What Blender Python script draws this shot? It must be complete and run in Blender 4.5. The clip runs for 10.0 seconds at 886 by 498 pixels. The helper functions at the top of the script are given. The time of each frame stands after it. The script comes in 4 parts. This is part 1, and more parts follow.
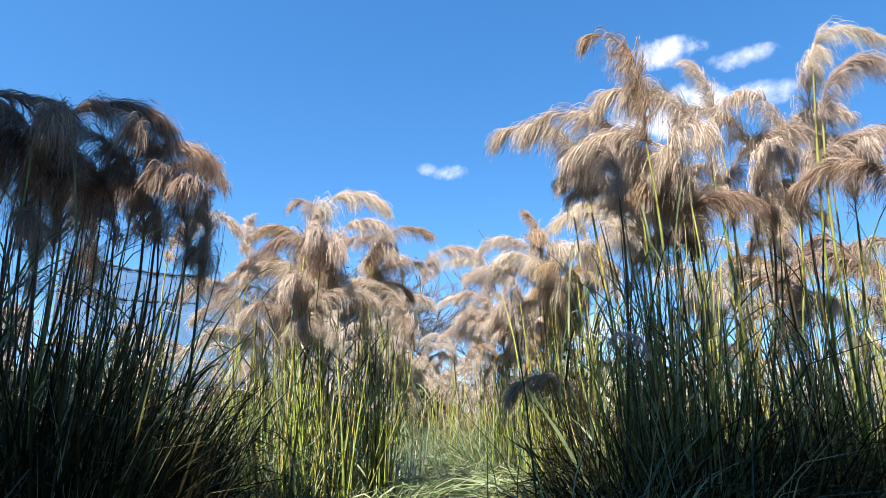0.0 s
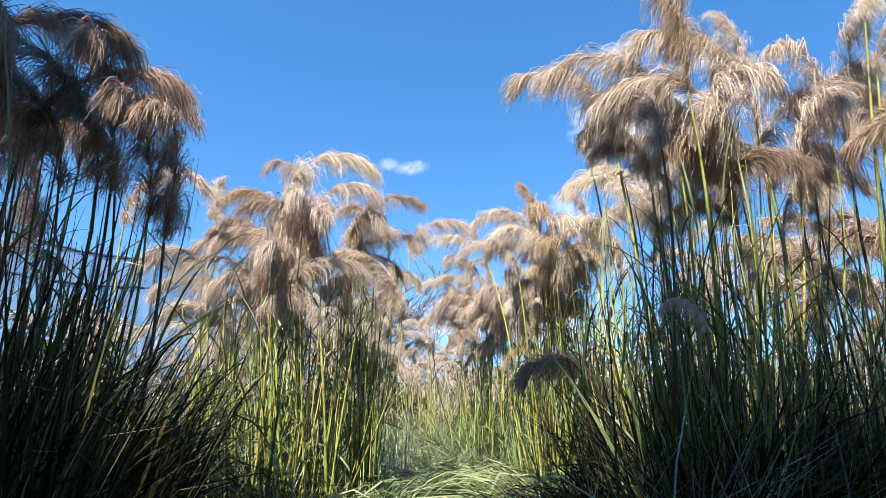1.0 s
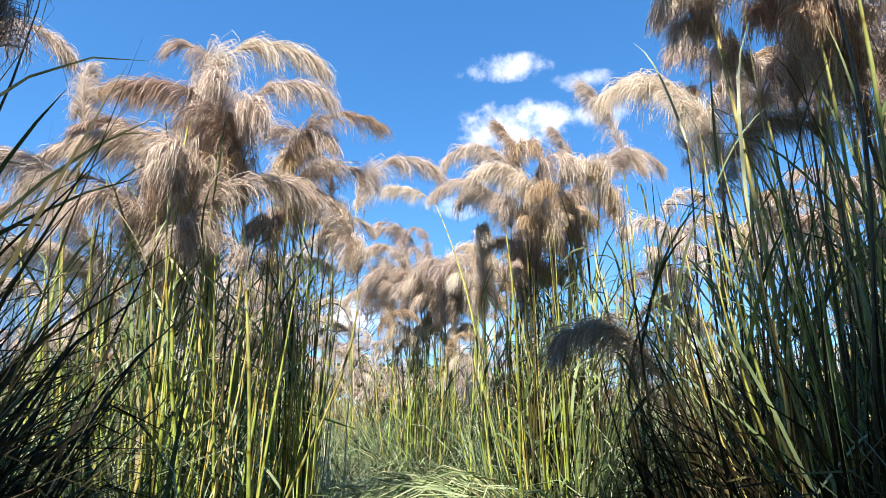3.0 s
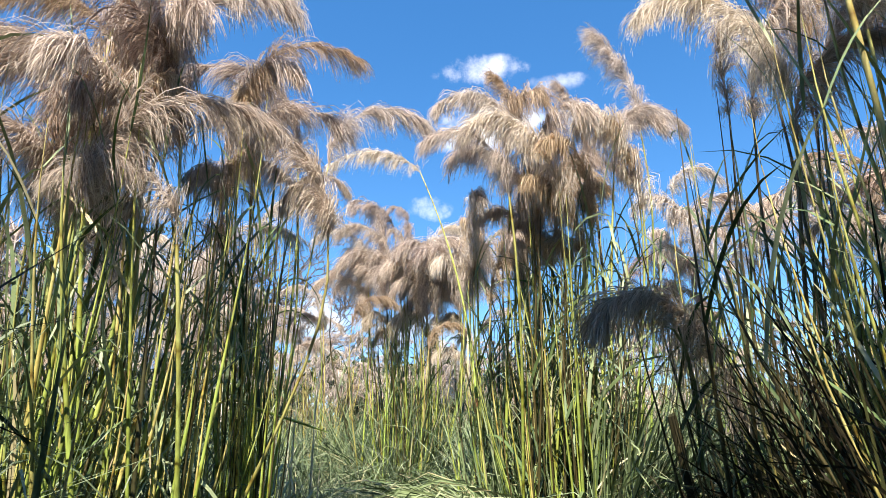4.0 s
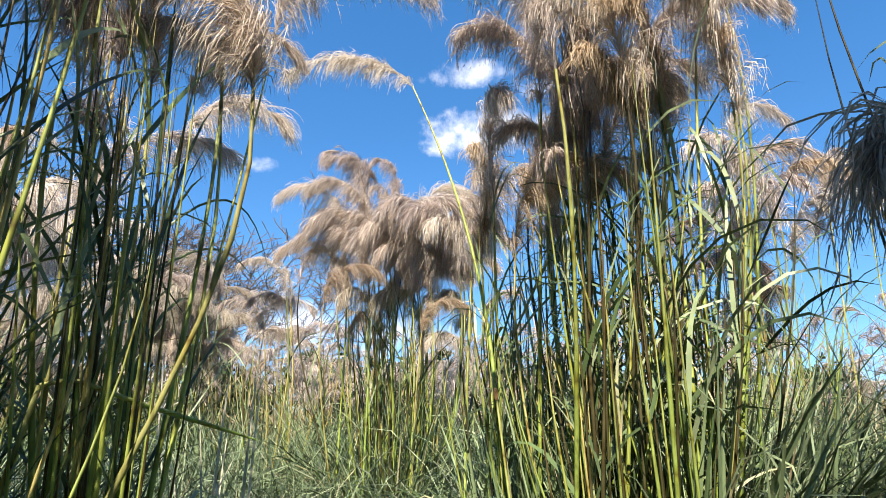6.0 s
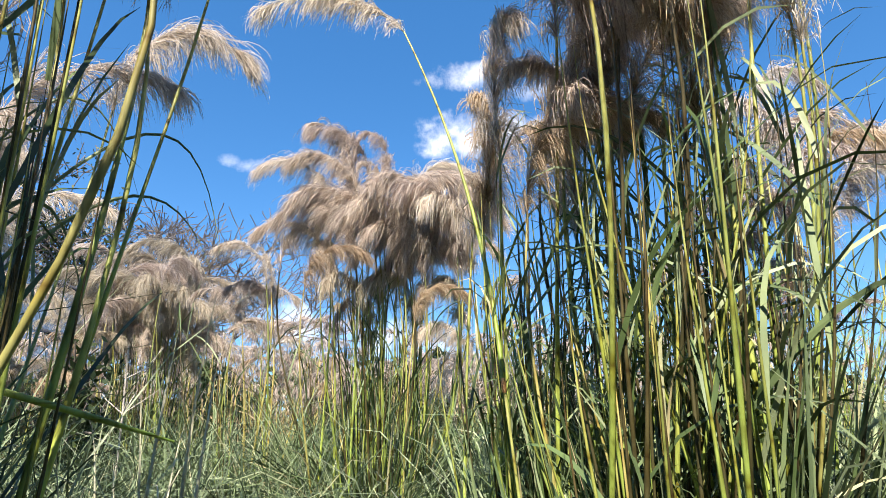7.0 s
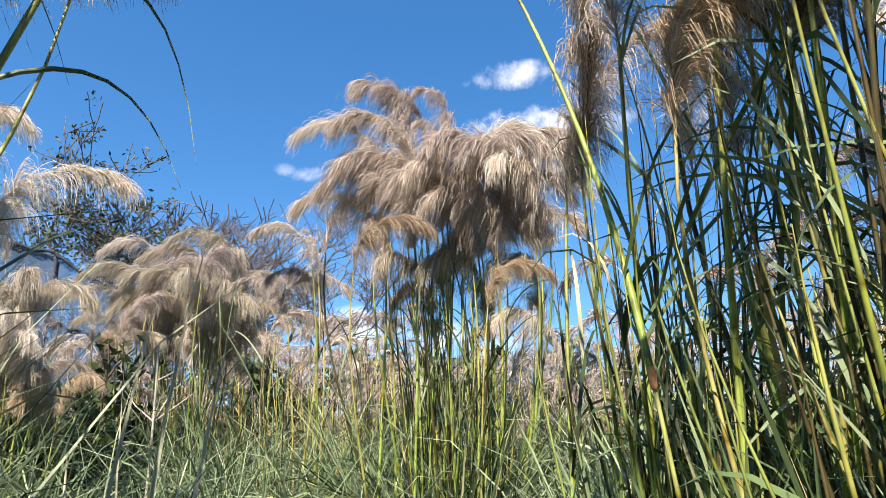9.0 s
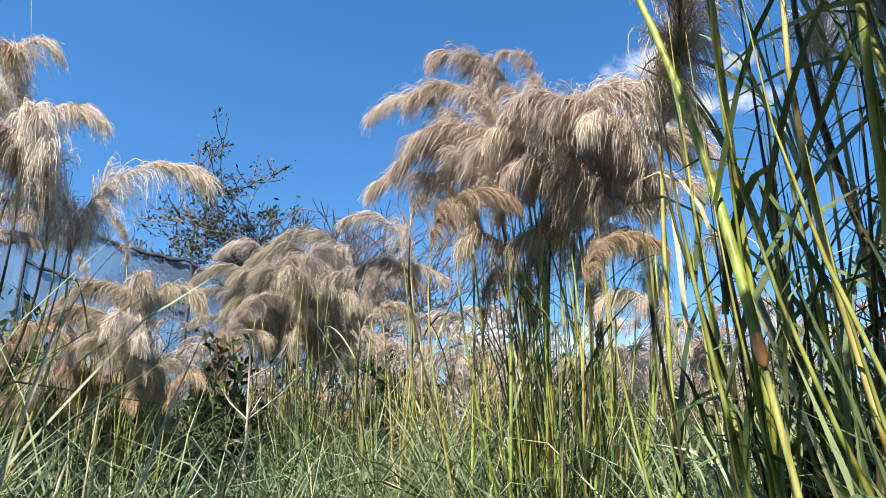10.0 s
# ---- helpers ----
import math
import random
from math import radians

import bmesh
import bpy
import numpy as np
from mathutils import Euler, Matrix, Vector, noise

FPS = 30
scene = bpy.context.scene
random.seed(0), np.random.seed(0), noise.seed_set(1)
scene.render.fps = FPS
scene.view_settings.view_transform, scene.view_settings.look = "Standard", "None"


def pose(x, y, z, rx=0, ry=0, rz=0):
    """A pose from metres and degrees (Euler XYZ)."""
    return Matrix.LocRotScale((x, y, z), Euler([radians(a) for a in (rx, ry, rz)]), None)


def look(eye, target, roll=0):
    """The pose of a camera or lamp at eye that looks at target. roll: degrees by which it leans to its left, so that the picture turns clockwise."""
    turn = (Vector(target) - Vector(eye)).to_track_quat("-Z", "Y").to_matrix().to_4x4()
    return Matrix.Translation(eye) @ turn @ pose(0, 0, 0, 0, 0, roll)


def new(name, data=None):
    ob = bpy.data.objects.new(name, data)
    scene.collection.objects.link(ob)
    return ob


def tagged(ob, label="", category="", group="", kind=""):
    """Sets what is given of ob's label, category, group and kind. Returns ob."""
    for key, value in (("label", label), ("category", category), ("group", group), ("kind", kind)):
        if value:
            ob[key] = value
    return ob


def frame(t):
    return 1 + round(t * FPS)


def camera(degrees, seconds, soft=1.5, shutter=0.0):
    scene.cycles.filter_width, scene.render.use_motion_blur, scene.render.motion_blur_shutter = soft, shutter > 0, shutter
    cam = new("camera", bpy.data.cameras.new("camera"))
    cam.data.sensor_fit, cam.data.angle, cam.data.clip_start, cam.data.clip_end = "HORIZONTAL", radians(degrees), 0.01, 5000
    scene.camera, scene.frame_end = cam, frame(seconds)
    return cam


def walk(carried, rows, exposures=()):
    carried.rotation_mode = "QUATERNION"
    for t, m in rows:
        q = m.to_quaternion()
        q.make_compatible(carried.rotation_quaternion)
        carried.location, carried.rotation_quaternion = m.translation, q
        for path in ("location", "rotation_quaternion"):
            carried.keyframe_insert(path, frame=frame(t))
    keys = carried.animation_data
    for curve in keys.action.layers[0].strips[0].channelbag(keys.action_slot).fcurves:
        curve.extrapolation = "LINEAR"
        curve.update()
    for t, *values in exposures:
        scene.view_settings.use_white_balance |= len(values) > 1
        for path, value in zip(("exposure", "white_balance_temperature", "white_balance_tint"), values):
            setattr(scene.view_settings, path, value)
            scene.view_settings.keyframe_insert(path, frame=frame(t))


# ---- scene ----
cam = camera(69.4, 10.0, soft=0.8)
METRES, EYE, TILT, LEAN, TURN = 6.0, 1.5, 15.0, 0.0, 0.0
ROWS = [
    (0.0, 0.0, 0.0, 0.0, -0.0, 0.0, 0.0),
    (0.5, -0.0223, 0.0347, -0.0149, -2.2, -0.17, -0.6),
    (1.0, -0.0444, 0.0909, -0.0341, -3.55, -0.37, -1.05),
    (1.5, -0.0744, 0.1435, -0.0519, -4.99, -0.38, -1.64),
    (2.0, -0.1026, 0.1967, -0.0642, -8.59, -0.2, -2.49),
    (2.5, -0.109, 0.2599, -0.0844, -11.6, -0.05, -2.91),
    (4.0, -0.0915, 0.4392, -0.1354, -15.9, 0.23, -3.73),
    (4.5, -0.0738, 0.4967, -0.1557, -16.74, 0.34, -3.7),
    (5.0, -0.058, 0.5465, -0.1673, -17.08, 0.43, -3.66),
    (5.5, -0.052, 0.596, -0.1804, -16.98, 0.54, -3.82),
    (7.0, -0.0182, 0.7195, -0.2173, -17.59, 0.89, -3.9),
    (7.5, -0.0098, 0.7588, -0.2273, -17.65, 0.94, -3.99),
    (8.0, -0.0089, 0.7971, -0.2349, -17.07, 0.93, -3.77),
    (8.5, -0.0123, 0.8216, -0.2392, -16.03, 0.8, -3.28),
    (9.0, 0.0012, 0.8442, -0.2457, -12.73, 0.76, -2.16),
    (9.5, 0.0272, 0.8723, -0.255, -6.01, 0.74, -0.62),
    (10.0, 0.0511, 0.9024, -0.2639, -0.84, 0.73, 0.56),
]
walk(cam, [(t, pose(0, 0, EYE, TILT, LEAN, TURN) @ pose(METRES * x, METRES * y, METRES * z, 90 + pitch, roll, yaw)) for t, x, y, z, yaw, pitch, roll in ROWS], exposures=[(0.0, 1.34, 7150, 14), (2.5, 1.38, 7150, 14), (5.0, 1.24, 7150, 14), (7.5, 1.17, 7150, 14), (10.0, 1.08, 7150, 14)])


# ---- world, sun and sky ----
SUN_FROM = Vector((-0.5, -1.0, 1.45)).normalized()
world = bpy.data.worlds.new("sky")
scene.world = world
world.use_nodes = True
wn, wl = world.node_tree.nodes, world.node_tree.links
wn.clear()
sky = wn.new("ShaderNodeTexSky")
sky.sky_type = "NISHITA"
sky.sun_disc = False
sky.sun_elevation = math.asin(SUN_FROM.z)
sky.sun_rotation = math.atan2(SUN_FROM.x, SUN_FROM.y)
sky.air_density, sky.dust_density, sky.ozone_density = 1.0, 0.3, 2.5
wcoord = wn.new("ShaderNodeTexCoord")
lift = wn.new("ShaderNodeVectorMath")
lift.operation = "ADD"
lift.inputs[1].default_value = (0, 0, 0.12)
wl.new(wcoord.outputs["Generated"], lift.inputs[0])
wl.new(lift.outputs[0], sky.inputs[0])
tint = wn.new("ShaderNodeHueSaturation")
tint.inputs["Saturation"].default_value = 1.33
wl.new(sky.outputs[0], tint.inputs["Color"])
bg = wn.new("ShaderNodeBackground")
bg.inputs["Strength"].default_value = 0.128
wout = wn.new("ShaderNodeOutputWorld")
wl.new(bg.outputs[0], wout.inputs[0])


def sky_math(op, a, b=None, clamp=False):
    n = wn.new("ShaderNodeMath")
    n.operation, n.use_clamp = op, clamp
    for i, v in enumerate((a, b)):
        if v is None:
            continue
        if isinstance(v, (int, float)):
            n.inputs[i].default_value = v
        else:
            wl.new(v, n.inputs[i])
    return n.outputs[0]


def sky_dot(v):
    n = wn.new("ShaderNodeVectorMath")
    n.operation = "DOT_PRODUCT"
    wl.new(wcoord.outputs["Generated"], n.inputs[0])
    n.inputs[1].default_value = v
    return n.outputs["Value"]


def cloud_field(clouds):
    """Soft white cumulus at the given bearings: (azimuth, elevation, half width, half height, density) in degrees."""
    wisps = wn.new("ShaderNodeTexNoise")
    wisps.inputs["Scale"].default_value, wisps.inputs["Detail"].default_value = 24.0, 9.0
    wisps.inputs["Roughness"].default_value = 0.62
    wl.new(wcoord.outputs["Generated"], wisps.inputs["Vector"])
    grain = sky_math("MULTIPLY", sky_math("SUBTRACT", wisps.outputs[0], 0.5), 4.0)
    total = None
    for az, el, w, h, dens in clouds:
        a, e = radians(az), radians(el)
        fwd = Vector((math.sin(a) * math.cos(e), math.cos(a) * math.cos(e), math.sin(e)))
        right = Vector((math.cos(a), -math.sin(a), 0))
        up = right.cross(fwd)
        u = sky_math("DIVIDE", sky_dot(right), math.sin(radians(w)))
        v = sky_math("DIVIDE", sky_dot(up), math.sin(radians(h)))
        r = sky_math("ADD", sky_math("MULTIPLY", u, u), sky_math("MULTIPLY", v, v))
        front = sky_math("GREATER_THAN", sky_dot(fwd), 0.5)
        m = sky_math("SUBTRACT", 1.0, r)
        m = sky_math("MULTIPLY", sky_math("ADD", m, sky_math("MULTIPLY", grain, sky_math("ADD", m, 0.9, True))), 0.55, True)
        m = sky_math("MULTIPLY", sky_math("POWER", m, 1.4), dens)
        m = sky_math("MULTIPLY", m, front)
        total = m if total is None else sky_math("MAXIMUM", total, m)
    return total


CLOUDS = [
    (20.3, 30.2, 4.0, 1.3, 0.8), (21.6, 25.2, 5.6, 2.4, 1.0), (18.4, 24.6, 2.6, 1.8, 1.0), (15.2, 18.3, 2.0, 1.2, 0.8), (27.5, 28.6, 3.0, 0.9, 0.6),
    (29.0, 25.6, 3.0, 1.1, 0.6), (0.6, 21.8, 1.9, 0.8, 0.55), (-1.3, 22.1, 1.3, 0.6, 0.35), (4.8, 8.0, 4.5, 2.2, 0.9), (14.0, 7.0, 6.0, 2.0, 0.7), (-16.0, 7.0, 5.0, 1.6, 0.35),
]
cloud_mix = wn.new("ShaderNodeMix")
cloud_mix.data_type = "RGBA"
wl.new(cloud_field(CLOUDS), cloud_mix.inputs["Factor"])
wl.new(tint.outputs[0], cloud_mix.inputs["A"])
cloud_mix.inputs["B"].default_value = (7.0, 7.3, 7.8, 1)
wl.new(cloud_mix.outputs["Result"], bg.inputs["Color"])

sun = new("sun", bpy.data.lights.new("sun", "SUN"))
sun.data.energy, sun.data.angle, sun.data.color = 5.0, radians(0.55), (1.0, 0.96, 0.90)
sun.matrix_world = look(SUN_FROM * 50, (0, 0, 0))


# ---- materials ----
def material(name):
    m = bpy.data.materials.new(name)
    m.use_nodes = True
    m.node_tree.nodes.clear()
    return m, m.node_tree.nodes, m.node_tree.links


def ramp(nodes, links, fac, stops):
    r = nodes.new("ShaderNodeValToRGB")
    el = r.color_ramp.elements
    while len(el) < len(stops):
        el.new(0.5)
    for e, (p, c) in zip(el, stops):
        e.position, e.color = p, (*c, 1)
    links.new(fac, r.inputs[0])
    return r.outputs[0]


def mixed(nodes, links, a, b, fac, mode="MIX"):
    n = nodes.new("ShaderNodeMix")
    n.data_type, n.blend_type = "RGBA", mode
    for key, v in (("Factor", fac), ("A", a), ("B", b)):
        if isinstance(v, (int, float)):
            n.inputs[key].default_value = v
        elif isinstance(v, tuple):
            n.inputs[key].default_value = (*v, 1)
        else:
            links.new(v, n.inputs[key])
    return n.outputs["Result"]


def soft_surface(nodes, links, colour, rough, through_light, spec=0.3):
    """A leaf-like surface that lets part of the light through."""
    p = nodes.new("ShaderNodeBsdfPrincipled")
    p.inputs["Roughness"].default_value = rough
    p.inputs["Specular IOR Level"].default_value = spec
    links.new(colour, p.inputs["Base Color"])
    tr = nodes.new("ShaderNodeBsdfTranslucent")
    links.new(colour, tr.inputs["Color"])
    mix = nodes.new("ShaderNodeMixShader")
    mix.inputs[0].default_value = through_light
    links.new(p.outputs[0], mix.inputs[1])
    links.new(tr.outputs[0], mix.inputs[2])
    out = nodes.new("ShaderNodeOutputMaterial")
    links.new(mix.outputs[0], out.inputs[0])
    return p


def noise_value(nodes, links, scale, detail=3, coord="Object"):
    tc = nodes.new("ShaderNodeTexCoord")
    n = nodes.new("ShaderNodeTexNoise")
    n.inputs["Scale"].default_value, n.inputs["Detail"].default_value = scale, detail
    links.new(tc.outputs[coord], n.inputs["Vector"])
    return n.outputs[0]


def fibre_material(name, dark, mid, pale, through_light=0.36):
    m, n, l = material(name)
    geo = n.new("ShaderNodeNewGeometry")
    info = n.new("ShaderNodeObjectInfo")
    strand = ramp(n, l, geo.outputs["Random Per Island"], [(0, dark), (0.45, mid), (1, pale)])
    plume = ramp(n, l, info.outputs["Random"], [(0, (0.86, 0.80, 0.78)), (0.5, (0.98, 0.94, 0.90)), (1, (1.08, 1.04, 0.96))])
    c = mixed(n, l, strand, plume, 1.0, "MULTIPLY")
    soft_surface(n, l, c, 0.75, through_light, 0.15)
    return m


def blade_material(name, stops, through_light=0.05, rough=0.5, spec=0.35):
    m, n, l = material(name)
    geo = n.new("ShaderNodeNewGeometry")
    blade = ramp(n, l, geo.outputs["Random Per Island"], stops)
    mottle = ramp(n, l, noise_value(n, l, 9.0), [(0.3, (0.72, 0.74, 0.7)), (0.7, (1.12, 1.1, 1.0))])
    c = mixed(n, l, blade, mottle, 1.0, "MULTIPLY")
    soft_surface(n, l, c, rough, through_light, spec)
    return m


M_PLUME = fibre_material("pampas_fibre", (0.29, 0.24, 0.205), (0.54, 0.475, 0.42), (0.81, 0.745, 0.675))
M_PLUME_GOLD = fibre_material("golden_fibre", (0.29, 0.22, 0.15), (0.50, 0.40, 0.29), (0.71, 0.61, 0.47))
# brown that holds the shade of inner plumes and of clump L
M_PLUME_SHADE_BROWN = fibre_material("shade_brown_fibre", (0.23, 0.17, 0.138), (0.41, 0.32, 0.268), (0.60, 0.50, 0.43))
M_PLUME_CREAM = fibre_material("cream_fibre", (0.44, 0.40, 0.35), (0.66, 0.61, 0.545), (0.85, 0.81, 0.75))
M_PLUME_GREY = fibre_material("greyish_fibre", (0.26, 0.235, 0.18), (0.48, 0.44, 0.355), (0.72, 0.67, 0.56))
M_LEAF = blade_material("pampas_leaf", [(0, (0.04, 0.065, 0.026)), (0.3, (0.10, 0.16, 0.06)), (0.65, (0.215, 0.285, 0.15)), (0.93, (0.32, 0.38, 0.235)), (1, (0.48, 0.41, 0.24))])
M_MEADOW = blade_material("meadow_blade", [(0, (0.03, 0.05, 0.026)), (0.38, (0.08, 0.12, 0.062)), (0.74, (0.185, 0.258, 0.145)), (0.95, (0.31, 0.38, 0.24)), (1, (0.48, 0.45, 0.28))], 0.1, 0.5, 0.35)
# withered leaves with the near clumps' shade put into their near-black colour
M_SHADE_WITHERED = blade_material("shade_withered_leaf", [(0, (0.014, 0.011, 0.006)), (0.5, (0.033, 0.027, 0.013)), (0.85, (0.062, 0.058, 0.024)), (1, (0.15, 0.16, 0.06))], 0.12, 0.7, 0.2)
M_DRY = blade_material("dry_blade", [(0, (0.30, 0.22, 0.13)), (0.5, (0.46, 0.36, 0.22)), (1, (0.62, 0.52, 0.36))], 0.3, 0.7, 0.2)


def stem_material(name, low, middle, top):
    """A cane wrapped in leaf sheaths: lengthwise streaks, darker joints, paler towards the top."""
    m, n, l = material(name)
    tc = n.new("ShaderNodeTexCoord")
    sep = n.new("ShaderNodeSeparateXYZ")
    l.new(tc.outputs["Generated"], sep.inputs[0])
    along = ramp(n, l, sep.outputs["Z"], [(0.0, low), (0.55, middle), (1.0, top)])
    info = n.new("ShaderNodeObjectInfo")
    vary = ramp(n, l, info.outputs["Random"], [(0, (0.62, 0.67, 0.6)), (0.5, (0.95, 0.95, 0.88)), (1, (1.15, 1.08, 0.95))])
    c = mixed(n, l, along, vary, 1.0, "MULTIPLY")
    stretch = n.new("ShaderNodeMapping")
    stretch.inputs["Scale"].default_value = (90, 90, 2.2)
    l.new(tc.outputs["Object"], stretch.inputs["Vector"])
    fibre = n.new("ShaderNodeTexNoise")
    fibre.inputs["Scale"].default_value, fibre.inputs["Detail"].default_value = 1.0, 4
    l.new(stretch.outputs[0], fibre.inputs["Vector"])
    streak = ramp(n, l, fibre.outputs[0], [(0.32, (0.55, 0.52, 0.42)), (0.5, (0.95, 0.95, 0.9)), (0.7, (1.12, 1.1, 1.0))])
    c = mixed(n, l, c, streak, 1.0, "MULTIPLY")
    beat = n.new("ShaderNodeMath")
    beat.operation = "MULTIPLY_ADD"
    l.new(sep.outputs["Z"], beat.inputs[0])
    beat.inputs[1].default_value = 5.5
    l.new(info.outputs["Random"], beat.inputs[2])
    part_of = n.new("ShaderNodeMath")
    part_of.operation = "FRACT"
    l.new(beat.outputs[0], part_of.inputs[0])
    joint = ramp(n, l, part_of.outputs[0], [(0.0, (0.42, 0.30, 0.18)), (0.035, (0.75, 0.68, 0.5)), (0.09, (1, 1, 1)), (0.8, (1, 1, 1)), (0.97, (0.85, 0.76, 0.55)), (1.0, (0.42, 0.30, 0.18))])
    c = mixed(n, l, c, joint, 1.0, "MULTIPLY")
    spots = ramp(n, l, noise_value(n, l, 14.0, 5), [(0.3, (0.68, 0.62, 0.5)), (0.55, (1.03, 1.03, 1.0))])
    c = mixed(n, l, c, spots, 1.0, "MULTIPLY")
    soft_surface(n, l, c, 0.45, 0.1, 0.4)
    return m


M_STEM = stem_material("green_stem", (0.25, 0.39, 0.08), (0.35, 0.465, 0.12), (0.49, 0.495, 0.21))
M_STEM_DRY = stem_material("straw_stem", (0.32, 0.36, 0.12), (0.48, 0.46, 0.18), (0.62, 0.54, 0.27))
# old stems, their tone darkened further to hold the shade inside clumps
M_STEM_OLD_SHADE = stem_material("old_shade_stem", (0.045, 0.05, 0.024), (0.08, 0.075, 0.036), (0.14, 0.11, 0.06))


def plain_material(name, a, b, scale, rough=0.9, bump=0.0, spec=0.2):
    m, n, l = material(name)
    fine = noise_value(n, l, scale, 6)
    c = ramp(n, l, fine, [(0.3, a), (0.7, b)])
    p = n.new("ShaderNodeBsdfPrincipled")
    p.inputs["Roughness"].default_value = rough
    p.inputs["Specular IOR Level"].default_value = spec
    l.new(c, p.inputs["Base Color"])
    if bump:
        bn = n.new("ShaderNodeBump")
        bn.inputs["Strength"].default_value = bump
        l.new(fine, bn.inputs["Height"])
        l.new(bn.outputs[0], p.inputs["Normal"])
    out = n.new("ShaderNodeOutputMaterial")
    l.new(p.outputs[0], out.inputs[0])
    return m


M_SOIL = plain_material("soil", (0.06, 0.055, 0.03), (0.16, 0.13, 0.07), 6.0, 0.95, 0.5)
M_BARK = plain_material("bark", (0.10, 0.085, 0.075), (0.22, 0.19, 0.165), 18.0, 0.9, 0.4)
M_TREE_LEAF = blade_material("tree_leaf", [(0, (0.018, 0.034, 0.014)), (0.6, (0.045, 0.075, 0.025)), (1, (0.10, 0.13, 0.045))], 0.2, 0.5, 0.35)
M_POST = plain_material("dark_post", (0.05, 0.06, 0.08), (0.10, 0.11, 0.13), 14.0, 0.55, 0.1)
M_ROPE = plain_material("dark_cable", (0.02, 0.025, 0.035), (0.05, 0.055, 0.07), 30.0, 0.8)


# ---- mesh helpers ----
class Strips:
    """Collects ribbons and tubes, and turns them into one mesh."""

    def __init__(self):
        self.v, self.f, self.t, self.count = [], [], [], 0

    def ribbon(self, pts, widths, side):
        """Ribbons: pts (k, n, 3), widths (n) or (k, n), side (k, n, 3) unit vectors across."""
        k, n = pts.shape[:2]
        w = np.broadcast_to(widths, (k, n))[..., None] * 0.5
        both = np.stack((pts - side * w, pts + side * w), axis=2)
        self.v.append(both.reshape(-1, 3))
        base = self.count + np.arange(k)[:, None] * (2 * n) + np.arange(n - 1)[None, :] * 2
        self.f.append(np.stack((base, base + 1, base + 3, base + 2), axis=-1).reshape(-1, 4))
        self.count += k * n * 2

    def folded(self, pts, widths, side, rise):
        """Blades with a keeled, V-shaped section."""
        k, n = pts.shape[:2]
        w = np.broadcast_to(widths, (k, n))[..., None] * 0.5
        tang = np.gradient(pts, axis=1)
        tang /= np.linalg.norm(tang, axis=2, keepdims=True) + 1e-9
        nor = np.cross(side, tang)
        tri = np.stack((pts - side * w + nor * w * rise, pts, pts + side * w + nor * w * rise), axis=2)
        self.v.append(tri.reshape(-1, 3))
        base = self.count + np.arange(k)[:, None] * (3 * n) + np.arange(n - 1)[None, :] * 3
        for o in (0, 1):
            b = base + o
            self.f.append(np.stack((b, b + 1, b + 4, b + 3), axis=-1).reshape(-1, 4))
        self.count += k * n * 3

    def tube(self, pts, radii, sides=6):
        pts = np.asarray(pts, float)
        n = len(pts)
        tang = np.gradient(pts, axis=0)
        tang /= np.linalg.norm(tang, axis=1, keepdims=True) + 1e-9
        ref = np.where(np.abs(tang[:, 2:3]) > 0.9, np.array([[1.0, 0, 0]]), np.array([[0, 0, 1.0]]))
        if np.abs(tang[:, 2]).max() > 0.9 and np.abs(tang[:, 2]).min() <= 0.9:
            ref = np.broadcast_to(np.array([[0.577, 0.577, 0.1]]), tang.shape)
        a = np.cross(tang, ref)
        a /= np.linalg.norm(a, axis=1, keepdims=True) + 1e-9
        b = np.cross(tang, a)
        ang = np.arange(sides) / sides * 2 * math.pi
        r = np.broadcast_to(radii, (n,))[:, None, None]
        ring = pts[:, None, :] + r * (a[:, None, :] * np.cos(ang)[None, :, None] + b[:, None, :] * np.sin(ang)[None, :, None])
        self.v.append(ring.reshape(-1, 3))
        i = np.arange(n - 1)[:, None] * sides
        j, j2 = np.arange(sides)[None, :], (np.arange(sides)[None, :] + 1) % sides
        self.f.append(self.count + np.stack((i + j, i + j2, i + j2 + sides, i + j + sides), axis=-1).reshape(-1, 4))
        self.count += n * sides

    def spikes(self, root, tip, across):
        """Slender three-cornered hairs."""
        k = len(root)
        self.v.append(np.stack((root - across, root + across, tip), 1).reshape(-1, 3))
        self.t.append(self.count + np.arange(k * 3).reshape(k, 3))
        self.count += k * 3

    def mesh(self, name, mat, smooth=False):
        v, f = np.concatenate(self.v), np.concatenate(self.f).tolist()
        for t in self.t:
            f += t.tolist()
        me = bpy.data.meshes.new(name)
        me.from_pydata(v.tolist(), [], f)
        if smooth:
            me.polygons.foreach_set("use_smooth", np.ones(len(f), bool))
        me.materials.append(mat)
        me.update()
        return me


def child(name, mesh, parent, label=""):
    ob = new(name, mesh)
    ob.parent = parent
    return tagged(ob, label)


def unit(a):
    return a / (np.linalg.norm(a, axis=-1, keepdims=True) + 1e-9)


# ---- plumes ----
def rachis(length, bend, power, n=24, lean=0.0):
    """The main axis of a plume: rises from the origin and bows over towards +x."""
    s = np.linspace(0, 1, n)
    th = np.radians(lean) + np.radians(bend) * s ** power
    d = np.stack((np.sin(th), 0 * th, np.cos(th)), 1)
    p = np.concatenate((np.zeros((1, 3)), np.cumsum((d[:-1] + d[1:]) / 2 * (length / (n - 1)), 0)))
    return s, p, d


PLUMES = {}


